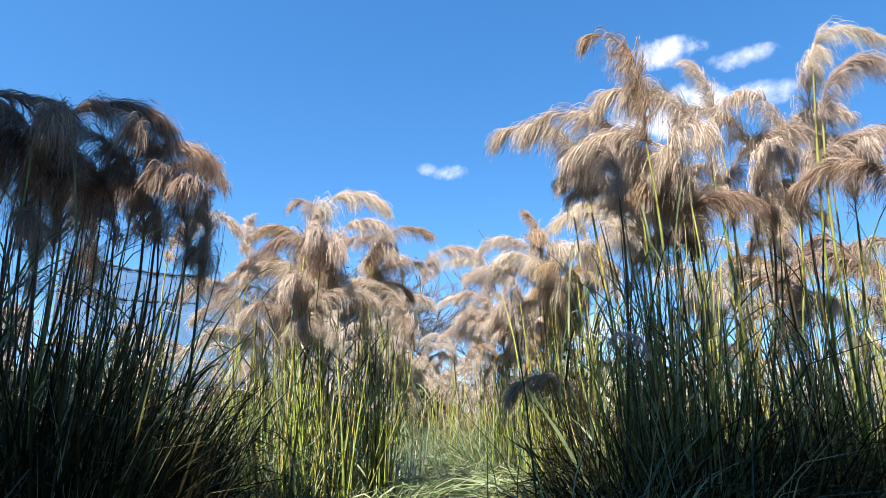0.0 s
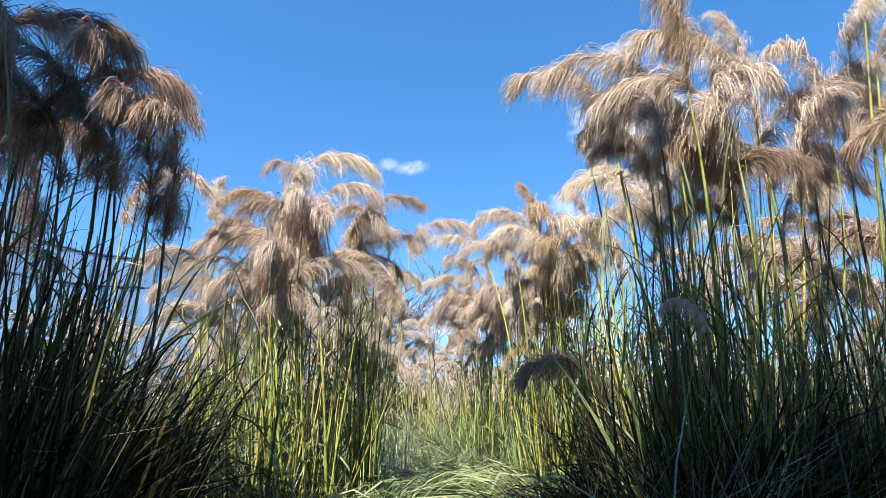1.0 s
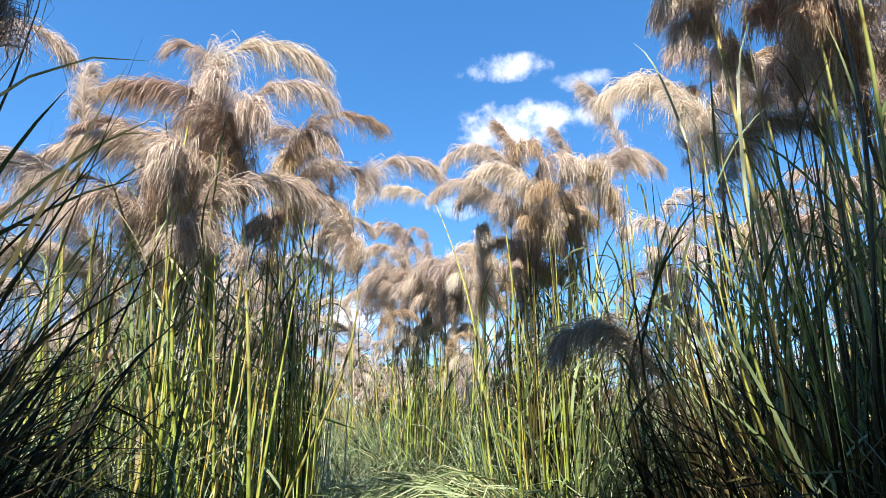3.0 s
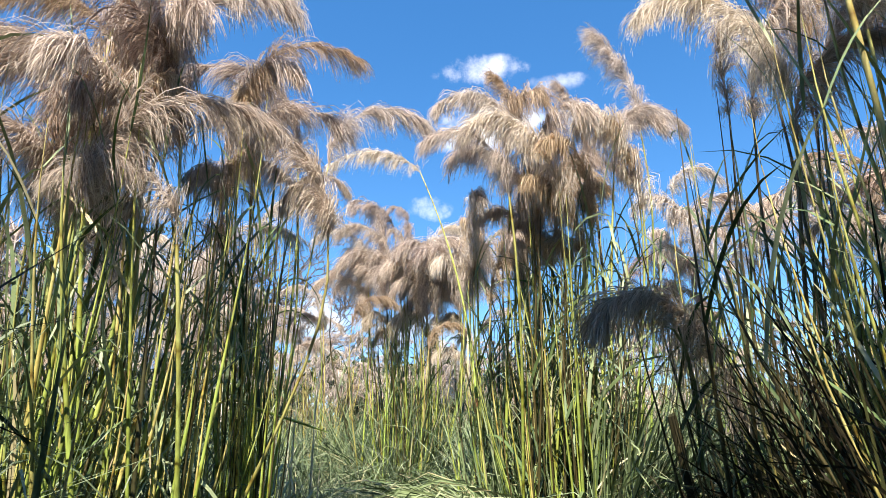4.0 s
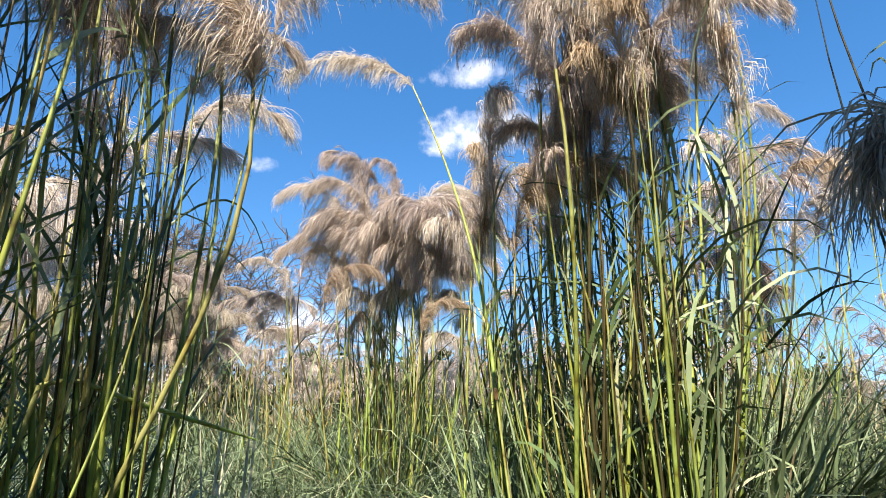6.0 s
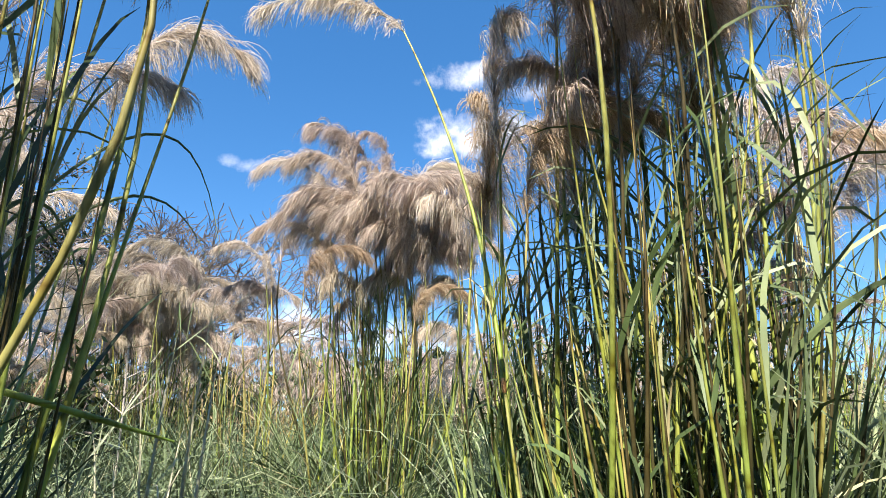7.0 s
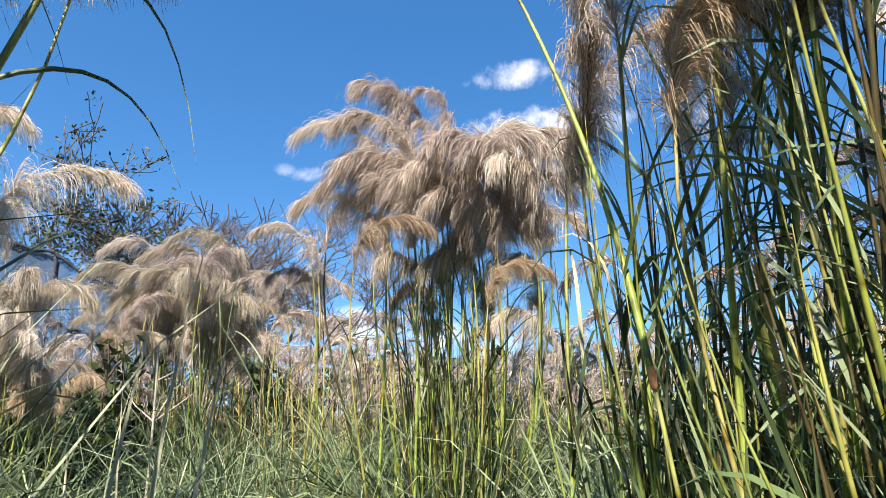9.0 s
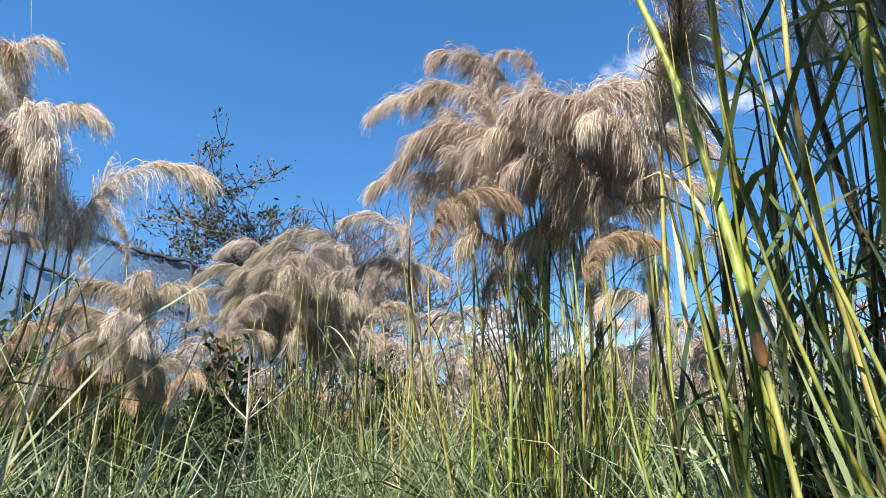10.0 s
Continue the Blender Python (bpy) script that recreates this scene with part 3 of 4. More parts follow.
H_PLUMES = [
    (-0.54, -0.4, 3.23, 190, "nod", 1.0, "cream"),
    (0.34, -0.1, 3.43, -30, "nod", 1.0),
    (1.14, 0.1, 3.53, 20, "arch", 1.0),
    (1.46, -0.0, 3.59, 0, "arch", 1.0, "cream"),
    (-0.14, -0.2, 3.22, 200, "nod", 1.0),
    (0.47, -0.2, 3.24, -90, "nod", 1.0),
    (1.0, -0.2, 3.25, -60, "nod", 1.0),
    (1.96, 0.2, 3.55, 0, "nod", 0.95),
    (-0.23, 0.1, 3.09, -120, "nod", 0.9),
    (-0.09, -0.4, 2.97, -100, "nod", 0.95),
    (0.54, -0.3, 2.98, -70, "nod", 0.95),
    (-0.26, -0.1, 2.88, 200, "nod", 0.8, "cream"),
    (-0.02, -0.3, 3.6, 0, "arch", 0.8, "cream"),
]
G_AT = (-2.25, 8.6)
G_PLUMES = [
    (0.68, -0.2, 3.2, 0, "crook", 0.75, "cream"),
    (0.44, -0.1, 3.22, -60, "nod", 0.8),
    (0.73, -0.3, 2.78, -50, "nod", 0.9, "cream"),
    (0.78, -0.1, 2.91, -5, "nod", 0.7, "cream"),
    (1.05, 0.35, 2.81, -3, "arch", 1.0, "cream"),
    (0.58, -0.2, 2.75, -100, "nod", 0.9),
    (0.84, -0.3, 2.63, -60, "nod", 0.85, "cream"),
    (0.58, -0.1, 2.28, 0, "arch", 0.5),
    (0.46, 0.0, 2.7, -120, "nod", 0.9),
]
D_AT = (0.95, 9.1)
D_PLUMES = [
    (-0.52, -0.1, 3.57, 185, "crook", 1.0),
    (-0.46, -0.15, 3.50, 190, "nod", 0.7),
    (-0.78, -0.2, 3.19, 180, "arch", 0.75, "cream"),
    (-0.56, -0.2, 3.24, 190, "nod", 0.8),
    (-0.5, -0.1, 3.05, 200, "nod", 0.85),
    (-0.2, -0.2, 3.49, 178, "crook", 0.62),
    (-0.21, -0.2, 3.24, 185, "crook", 0.5),
    (0.54, 0.0, 3.37, 10, "arch", 0.9, "cream"),
    (0.07, -0.4, 3.06, 200, "nod", 1.05),
    (-0.05, -0.4, 3.04, 215, "nod", 1.0),
    (0.27, -0.3, 3.14, -40, "nod", 1.05),
    (0.12, -0.45, 3.0, -150, "nod", 1.05),
    (0.40, -0.4, 3.12, -35, "arch", 1.05),
    (0.52, -0.3, 3.05, -50, "nod", 1.0),
    (0.30, -0.45, 2.92, -135, "nod", 1.0),
    (0.66, -0.1, 3.02, -15, "nod", 0.95),
    (0.39, -0.3, 2.9, -20, "nod", 1.0),
    (-0.74, -0.2, 2.73, 190, "nod", 0.8),
    (-0.61, -0.2, 2.91, 210, "nod", 0.9),
    (-0.22, -0.1, 2.98, 190, "nod", 1.0),
    (-0.08, -0.4, 2.69, 215, "nod", 0.9),
    (-0.42, -0.6, 2.46, -20, "arch", 0.6, "gold"),
    (0.27, -0.6, 2.24, 0, "arch", 0.55, "gold"),
    (0.29, -0.1, 2.71, -20, "nod", 1.0),
    (0.66, 0.0, 2.78, -30, "nod", 0.9),
    (-0.29, 0.0, 2.22, -40, "up", 0.45, "gold"),
    (0.36, -0.2, 2.04, 200, "nod", 0.7, "cream"),
    (-0.46, -0.3, 2.98, 195, "nod", 0.95),
    (-0.60, -0.25, 2.82, 185, "nod", 0.85),
    (-0.28, -0.4, 2.80, 205, "nod", 0.9),
    (-0.12, -0.45, 2.88, 210, "nod", 0.95),
]
K_AT = (0.0, 9.9)
K_PLUMES = [
    (-0.15, -0.2, 2.76, 185, "nod", 0.62, "cream"),
    (0.05, -0.1, 2.77, 170, "up", 0.5, "cream"),
    (-0.03, 0.0, 2.5, 200, "arch", 0.6),
    (0.18, 0.1, 2.48, 0, "arch", 0.7, "cream"),
    (-0.28, 0.1, 2.45, 190, "nod", 0.6),
    (0.05, 0.0, 2.18, 20, "nod", 0.6),
]
F_AT = (-2.15, 10.5)
F_PLUMES = [
    (0.1, 0.1, 2.57, -60, "nod", 1.15),
    (-0.16, 0.1, 2.52, 190, "nod", 1.0),
    (0.31, 0.2, 2.52, -20, "nod", 1.05),
    (0.26, -0.3, 2.2, -90, "nod", 0.85, "cream"),
    (-0.12, -0.2, 2.26, 190, "nod", 0.9),
    (0.38, -0.3, 2.06, -70, "nod", 0.8, "cream"),
    (0.8, -0.5, 1.76, -30, "nod", 0.5, "gold"),
    (0.09, -0.2, 2.03, 200, "nod", 0.8),
    (0.6, 0.7, 2.22, 120, "up", 0.7, "gold"),
    (0.45, 0.9, 2.38, 200, "arch", 0.6),
    (-0.27, 0.4, 3.15, 190, "up", 0.55, "cream"),
    (-0.54, 0.4, 2.81, 185, "up", 0.4, "cream"),
    (0.46, 0.5, 2.39, 170, "up", 0.4, "cream"),
    (0.59, -0.2, 1.87, 20, "nod", 0.6),
    (0.39, -0.1, 1.88, -90, "nod", 0.7),
]
E_AT = (-0.95, 11.6)
E_PLUMES = [
    (-0.65, 0.2, 3.2, 180, "arch", 0.85, "cream"),
    (0.05, 0.0, 3.25, -160, "nod", 1.05),
    (-0.18, -0.1, 3.07, 190, "arch", 1.0),
    (-0.66, -0.3, 2.83, 185, "arch", 0.9),
    (0.32, 0.0, 3.07, -80, "nod", 1.0),
    (0.55, 0.1, 2.89, -20, "arch", 0.8),
    (-0.27, -0.4, 2.78, 195, "nod", 0.95),
    (0.05, -0.5, 2.75, -100, "nod", 0.95),
    (0.26, -0.4, 2.69, -80, "nod", 0.95),
    (-0.82, 0.0, 2.69, 190, "arch", 0.8),
    (0.45, -0.3, 2.56, -60, "nod", 0.9),
    (0.88, 0.2, 2.86, 0, "arch", 0.85, "cream"),
    (-0.41, -0.1, 2.56, 200, "nod", 0.9),
    (0.04, -0.0, 2.52, -90, "nod", 0.9),
    (0.66, -0.1, 2.54, -40, "nod", 0.9),
]


# ---- ground ----
def ground():
    bm = bmesh.new()
    n = 40
    for i in range(n + 1):
        for j in range(n + 1):
            u, v = (i / n * 2 - 1), (j / n * 2 - 1)
            x, y = math.copysign(abs(u) ** 3, u) * 900, math.copysign(abs(v) ** 3, v) * 900 + 6
            bm.verts.new((x, y, 0.05 * noise.noise(Vector((x * 0.3, y * 0.3, 0))) - 0.04 if abs(x) < 60 else -0.04))
    bm.verts.ensure_lookup_table()
    for i in range(n):
        for j in range(n):
            a = i * (n + 1) + j
            bm.faces.new((bm.verts[a], bm.verts[a + n + 1], bm.verts[a + n + 2], bm.verts[a + 1]))
    me = bpy.data.meshes.new("ground")
    bm.to_mesh(me)
    bm.free()
    me.materials.append(M_SOIL)
    return tagged(new("ground", me), "brown soil under tall grass", "ground", kind="structure")


ground()


def meadow(name, label, seed, count, box, length, width, mat, clump=0.35, lane=0.0):
    """Tufts of long blades over a stretch of ground, kept clear of the lane that one walks along."""
    rng = np.random.default_rng(seed)
    x0, x1, y0, y1 = box
    tufts = np.stack((rng.uniform(x0, x1, count // 30 + 1), rng.uniform(y0, y1, count // 30 + 1)), 1)
    if lane:
        mid = np.interp(tufts[:, 1], [0, 1.7, 3.1, 4.8, 5.7], [0, -0.65, -0.44, -0.06, 0.31])
        tufts = tufts[(np.abs(tufts[:, 0] - mid) > lane) | (tufts[:, 1] > 6.6)]
        for cx, cy, r in ((*L_AT, 0.9), (*A_AT, 0.95), (*N_AT, 0.9), (*P_AT, 0.5), (2.2, 2.9, 1.3)):
            tufts = tufts[np.hypot(tufts[:, 0] - cx, tufts[:, 1] - cy) > r]
        tufts = tufts[(tufts[:, 0] > -0.9) | (tufts[:, 1] < 8.0) | (rng.random(len(tufts)) < 0.35)]
    pick = rng.integers(0, len(tufts), count)
    off = rng.normal(0, clump * 0.4, (count, 2))
    feet = np.concatenate((tufts[pick] + off, np.full((count, 1), -0.03)), 1)
    az = np.arctan2(off[:, 1], off[:, 0]) + rng.normal(0, 0.7, count)
    tuft_size = (rng.uniform(0.75, 1.15, len(tufts)) * np.interp(tufts[:, 1], [6.5, 9.5], [1.0, 0.8 if lane else 1.0]))[pick]
    if lane:
        way = LANE[:-1]
        q = feet[:, None, :2] - way[:-1]
        seg = way[1:] - way[:-1]
        t = np.clip((q * seg).sum(-1) / (seg ** 2).sum(-1), 0, 1)
        near = np.linalg.norm(q - t[..., None] * seg, axis=-1).min(-1)
        tuft_size = tuft_size * np.interp(near, [0.3, 0.7, 1.3], [0.58, 0.78, 1.0])
    st = Strips()
    blades(st, rng, feet, az, np.abs(rng.normal(0.08, 0.12, count)), length * tuft_size * rng.uniform(0.6, 1.1, count), width * rng.uniform(0.6, 1.3, count), rng.uniform(0.6, 2.9, count), 6, 0.0, (0, 0) if lane else None)
    return tagged(new(name, st.mesh(name, mat)), label, "grass", kind="stuff")


meadow("meadow_grass", "long green grass arching between the pampas clumps", 5, 60000, (-4.5, 6.0, 2.2, 13.5), 1.95, 0.0085, M_MEADOW, 0.4, 0.55)
meadow("dry_grass", "pale dry grass standing far behind the clumps", 6, 15000, (-14, 18, 12.5, 30), 2.7, 0.026, M_DRY, 0.6)

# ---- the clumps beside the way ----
# L, A, N and P carry their shade in leaf and stem colours
pampas(*L_AT, "tall shaded pampas grass clump with brown bowed plumes", L_PLUMES + random_plumes(61, 3, 0.6, 2.7, 2.95, 0, 90, looks=("brown",)), 16, extra=95, leaves=4600, leaf_len=1.9, single=0, shade=0.95, base=0.5, leaf_mat=M_SHADE_WITHERED, hue="brown", stem_r=0.0115, tall_to=2.9, hang=0.3, flags=5)
pampas(*A_AT, "tall pampas grass clump with sunlit beige plumes over shaded stems", A_PLUMES + random_plumes(62, 9, 0.45, 2.85, 3.3, 190, 40), 11, extra=165, leaves=3600, leaf_len=1.65, single=10, shade=0.25, old=0.35, base=0.42, leaf_mat=M_SHADE_WITHERED, stem_r=0.0105, tall_to=2.8)
pampas(*N_AT, "tall pampas grass clump with plumes leaning outwards", N_PLUMES + random_plumes(63, 7, 0.6, 2.7, 3.4, 0, 90, looks=("brown", None, None)), 21, extra=90, leaves=1700, leaf_len=1.6, shade=0.3, base=0.45, stem_r=0.0105, leaf_mat=M_SHADE_WITHERED)
pampas(*P_AT, "shaded pampas grass clump with one low bent plume", P_PLUMES, 22, extra=45, leaves=700, leaf_len=1.4, base=0.36, single=25, shade=0.8, leaf_mat=M_SHADE_WITHERED, hang=0.6)
pampas(*B_AT, "broad pampas grass clump with many beige plumes", B_PLUMES + random_plumes(65, 11, 0.6, 2.45, 3.05, -90, 100, looks=("brown", None, None)), 12, extra=115, leaves=1100, leaf_len=1.6, single=90, leaf_w=0.9, base=0.5, dry=0.25, shade=0.04, old=0.22, stem_r=0.0108, tall_to=2.7, hang=0.5)
M_CLUMP = pampas(*M_AT, "pampas grass clump with golden and brown plumes", M_PLUMES, 23, extra=44, flags=2, leaves=700, leaf_len=1.4, base=0.14, dry=0.2, shade=0.2, old=0.4, stem_r=0.0078, tall_to=2.8, leaf_w=1.0, hang=0.5, gather=0.0, sway=0.05)
pampas(*C_AT, "tall pampas grass clump with ragged beige and golden plumes", C_PLUMES + random_plumes(67, 9, 0.38, 2.4, 3.1, -90, 60, looks=("gold", None, None)), 13, extra=105, leaves=2400, blade_w=0.016, leaf_len=1.55, dry=0.15, single=170, stem_r=0.0098, leaf_w=0.75, old=0.45, shade=0.1, tall_to=2.7, hang=1.0, flags=5)
pampas(*S_AT, "pampas grass clump with bright green stems and hanging plumes", S_PLUMES + random_plumes(68, 3, 0.25, 2.5, 2.9, -120, 60, looks=(None, "gold")), 28, extra=70, leaves=2000, blade_w=0.016, leaf_len=1.5, dry=0.1, single=150, stem_r=0.0092, leaf_w=0.8, base=0.28, old=0.45, shade=0.1, tall_to=2.5, hang=1.0, flags=5)
pampas(3.05, 5.35, "pampas grass clump with crowded beige plumes", random_plumes(75, 16, 0.6, 2.3, 3.05, 190, 80, looks=(None, "grey", "brown")), 29, fine=1, extra=60, leaves=900, base=0.45)
pampas(*R_AT, "pampas grass clump with pale hanging plumes", R_PLUMES, 24, fine=1, extra=16, leaves=700)
pampas(*H_AT, "wide pampas grass clump with pale bowed plumes", H_PLUMES + random_plumes(70, 8, 0.8, 2.2, 3.0, -60, 60, looks=("brown", None)), 17, fine=1, extra=34, leaves=1100, base=0.6)
pampas(*G_AT, "leaning pampas grass clump with pale arching plumes", G_PLUMES + random_plumes(73, 4, 0.5, 2.2, 2.7, -90, 60), 25, fine=2, extra=24, leaves=700)
pampas(*D_AT, "tall pampas grass clump with two upright plumes above the rest", D_PLUMES + random_plumes(69, 8, 0.5, 2.4, 2.9, -90, 110, looks=(None, None, "grey")), 14, extra=60, leaves=1500, dry=0.22, golds=0.0)
pampas(*K_AT, "small pampas grass clump with thin cream plumes", K_PLUMES, 26, fine=1, extra=10, leaves=500)
pampas(*F_AT, "low pampas grass clump with heavy greyish plumes", F_PLUMES + random_plumes(71, 8, 0.5, 1.5, 2.2, -60, 60, looks=("brown", "grey", "gold")), 27, fine=2, extra=40, leaves=600, dry=0.6, hue="grey")
pampas(*E_AT, "pampas grass clump with combed beige plumes in a dome", E_PLUMES + random_plumes(72, 14, 0.6, 2.1, 2.95, -90, 110, looks=("grey", "cream", None)), 15, fine=2, extra=40, leaves=1100, dry=0.45, hue="grey")


def far_clumps():
    rng = np.random.default_rng(99)
    spots = [(-6.0, 13.5), (-4.2, 12.6), (1.0, 14.2), (2.6, 12.4), (3.6, 15.0), (5.4, 12.0), (6.6, 9.6), (8.0, 13.0), (-1.5, 15.5), (0.0, 17.5), (-3.5, 17.0), (5.0, 18.0), (10.0, 16.0), (2.2, 19.0), (-6.5, 18.0), (8.0, 20.0), (12.5, 12.5), (-2.9, 7.2), (-3.1, 4.2), (-3.2, 2.6), (4.6, 10.4), (6.0, 11.0), (3.7, 11.6), (7.2, 8.2), (5.4, 7.4), (2.6, 9.9), (-3.4, 11.6), (-2.6, 13.4), (-0.6, 13.6), (0.6, 12.4), (1.9, 13.6), (-5.2, 11.2), (-1.6, 12.9), (0.2, 15.2), (-4.0, 14.6)]
    for i, (x, y) in enumerate(spots):
        top = 1.5 + y * 0.095 if y > 11 else 2.55
        # spots with y under 5 are added as dark fill, shade in their colours
        pampas(x, y, "distant pampas grass clump with beige plumes", random_plumes(200 + i, 16, 0.9, top - 1.0, top, 180, 80), 300 + i, fine=0, leaves=350 if y > 5 else 1700, leaf_len=1.55 if y > 5 else 1.75, single=0, extra=14 if y > 5 else 70, flags=1, base=0.5, dry=0.7, shade=0.12 if y > 5 else 0.8, leaf_mat=None if y > 5 else M_SHADE_WITHERED)


far_clumps()


def side_clumps():
    """Unseen clumps of the same grass, added beside and behind to block skylight."""
    for i, (x, y) in enumerate([(-3.1, 1.0), (-2.5, -0.4), (2.7, 1.5), (3.6, 2.8), (2.4, 0.0), (-4.3, 3.3), (4.6, 4.3)]):
        # shade is put into their leaf and stem colours as well
        pampas(x, y, "unseen pampas grass clump with beige plumes, added to block skylight", random_plumes(400 + i, 7, 0.6, 2.3, 2.8, 180, 80), 500 + i, fine=0, leaves=1500, single=0, extra=40, flags=1, base=0.5, dry=0.4, shade=0.7, leaf_mat=M_SHADE_WITHERED)


side_clumps()


# ---- trees ----
def tree(x, y, label, seed, height, width, spread, leaf_count, leaf_size, bare=0.0, trunk=0.12, low=0.3, depth_y=None, forks=5, plain=False):
    """A trunk that forks into limbs and twigs, with small leaves along the outer twigs."""
    rng = np.random.default_rng(seed)
    root = tagged(new("tree"), label, "tree", "trees")
    root.location = (x, y, 0)
    wood, stump, tips = Strips(), Strips(), []

    def grow(p, d, length, r, depth):
        n = 5
        pts, cur, dd = [p], p, d
        for i in range(n):
            dd = unit(dd + rng.normal(0, 0.13, 3) + np.array([0, 0, 0.05]))
            cur = cur + dd * length / n
            pts.append(cur)
        wood.tube(np.array(pts), np.maximum(np.linspace(r, r * 0.6, n + 1), 0.010), 6 if depth < 2 else 4 if depth < 3 else 3)
        if depth >= 2:
            tips.extend(pts[1:])
        if depth == forks:
            return
        for k in range(3):
            at = pts[int(rng.integers(2, n + 1))] if depth else pts[-1]
            nd = unit(dd + rng.normal(0, 0.55, 3) * np.array([spread, spread, 0.6]))
            grow(at, nd, length * rng.uniform(0.6, 0.85), r * 0.55, depth + 1)

    trunk_h = height * low
    stump.tube(np.array([[0, 0, -0.1], [0.03, 0, trunk_h * 0.5], [0, 0.02, trunk_h]]), np.array([trunk * 1.3, trunk * 1.05, trunk]), 9)
    for k in range(6):
        a = k / 6 * 6.28 + rng.uniform(0, 1)
        grow(np.array([0, 0, trunk_h * rng.uniform(0.85, 1.0)]), unit(np.array([math.cos(a) * 0.5 * spread, math.sin(a) * 0.5 * spread, 1.0])), height * 0.3, trunk * 0.6, 1)
    tips = np.array(tips)
    fit_to = np.array([width / 2 / np.quantile(np.abs(tips[:, :2]), 0.98)] * 2 + [height / tips[:, 2].max()])
    if depth_y:
        fit_to[1] = depth_y / 2 / np.quantile(np.abs(tips[:, 1]), 0.98)
    wood.v = [v * fit_to for v in wood.v]
    stump.v = [v * np.array([1, 1, fit_to[2]]) for v in stump.v]
    tips = tips * fit_to
    child("trunk", stump.mesh("trunk", M_BARK, True), root)
    child("branchwork", wood.mesh("branchwork", M_BARK, True), root)
    if leaf_count:
        if bare:
            tips = tips[tips[:, 0] < np.quantile(tips[:, 0], 1 - bare)]
        at = tips[rng.integers(0, len(tips), leaf_count)] + rng.normal(0, 0.07, (leaf_count, 3))
        d = unit(rng.normal(size=(leaf_count, 3)))
        side = unit(np.cross(d, rng.normal(size=(leaf_count, 3))))
        u = np.array([-0.5, 0.5]) if plain else np.array([-0.5, 0.0, 0.5])
        size = leaf_size * rng.uniform(0.6, 1.3, leaf_count)
        pts = at[:, None, :] + d[:, None, :] * u[None, :, None] * size[:, None, None]
        st = Strips()
        st.ribbon(pts, size[:, None] * (np.array([0.6, 0.2]) if plain else np.array([0.12, 0.5, 0.08]))[None, :], np.repeat(side[:, None, :], len(u), 1))
        child("crown", st.mesh("crown", M_TREE_LEAF), root, "sparse small green leaves" if bare else "dense green leaves")
    return root


tree(-2.9, 18.5, "half bare tree with thin twigs and sparse green leaves", 3, 6.7, 6.0, 1.7, 7500, 0.08, 0.3, 0.07, 0.3, None, 6)
tree(-0.9, 19.3, "bare tree with a haze of thin grey twigs", 8, 6.9, 6.4, 1.5, 0, 0.1, 0.0, 0.08, 0.3, None, 6)
tree(-3.6, 12.4, "dark leafy shrub between the pampas clumps", 6, 2.3, 2.2, 1.3, 3500, 0.11, 0.0, 0.05, 0.1)
tree(-2.9, 12.1, "dark leafy shrub between the pampas clumps", 16, 2.1, 2.0, 1.3, 3000, 0.11, 0.0, 0.05, 0.1, None, 4)
tree(-1.7, 13.0, "low dark leafy shrub behind the pampas clumps", 17, 1.9, 2.4, 1.3, 3000, 0.11, 0.0, 0.05, 0.1, None, 4)
tree(-1.75, 11.3, "dark leafy shrub between two pampas clumps", 18, 2.1, 1.3, 1.3, 3200, 0.09, 0.0, 0.05, 0.1, None, 4)
tree(-3.05, 10.9, "dark leafy shrub beside a low pampas clump", 19, 2.5, 1.4, 1.3, 3600, 0.09, 0.0, 0.05, 0.1, None, 4)
tree(-3.35, 5.6, "dark leafy shrub behind the shaded pampas clump", 20, 2.2, 2.2, 1.3, 5000, 0.09, 0.0, 0.05, 0.1, None, 4)
tree(-7.0, 15.0, "dark leafy shrub behind the pampas grass", 4, 3.3, 3.0, 1.3, 6000, 0.14, 0.0, 0.08, 0.15)
for _i, (_x, _h) in enumerate([(-8.6, 2.6), (-5.9, 2.9), (-3.3, 2.7), (-0.8, 2.9), (1.9, 2.7), (4.6, 2.9)]):
    tree(_x, 16.6 + 0.5 * math.sin(_i * 2.1), "dark leafy shrub behind the far clumps", 90 + _i, _h, 3.4, 1.5, 3600, 0.16, 0.0, 0.05, 0.1, None, 3)
for _i in range(9):
    tree(-22 + 5.6 * _i, 27 + 2 * math.sin(_i * 2.3), "dark leafy shrub at the far edge of the field", 70 + _i, 3.2 + 0.7 * math.sin(_i * 1.7), 6.5, 1.5, 2600, 0.30, 0.0, 0.08, 0.08, None, 3)
# unseen hedge added to close off low skylight behind the way's start
for _i in range(9):
    tree(-13 + 3.2 * _i, -5.4 + 0.5 * math.sin(_i * 1.9), "unseen dense green hedge shrub, added to block skylight", 120 + _i, 6.6 + 0.5 * math.sin(_i * 2.7), 4.6, 1.5, 5500, 0.44, 0.0, 0.1, 0.05, 2.4, 3, True)
# unseen tree row at the way's start, shaped to shade the first clumps
for _i, (_x, _y, _h, _w, _n) in enumerate([(-8.4, -3.2, 12.0, 4.0, 4000), (-5.35, -3.0, 12.0, 2.6, 20000), (-3.4, -3.1, 12.9, 1.1, 9000), (-2.2, -3.2, 11.5, 1.5, 13000), (-1.25, -3.2, 12.0, 1.35, 13000), (2.6, -3.3, 11.9, 3.0, 5000)]):
    tree(_x, _y, "unseen leafy tree with a dense green crown, added for shade", 40 + _i, _h, _w, 1.5, int(_n * 2.3), 0.48, 0.0, 0.2, 0.25, 1.8, 4, True)


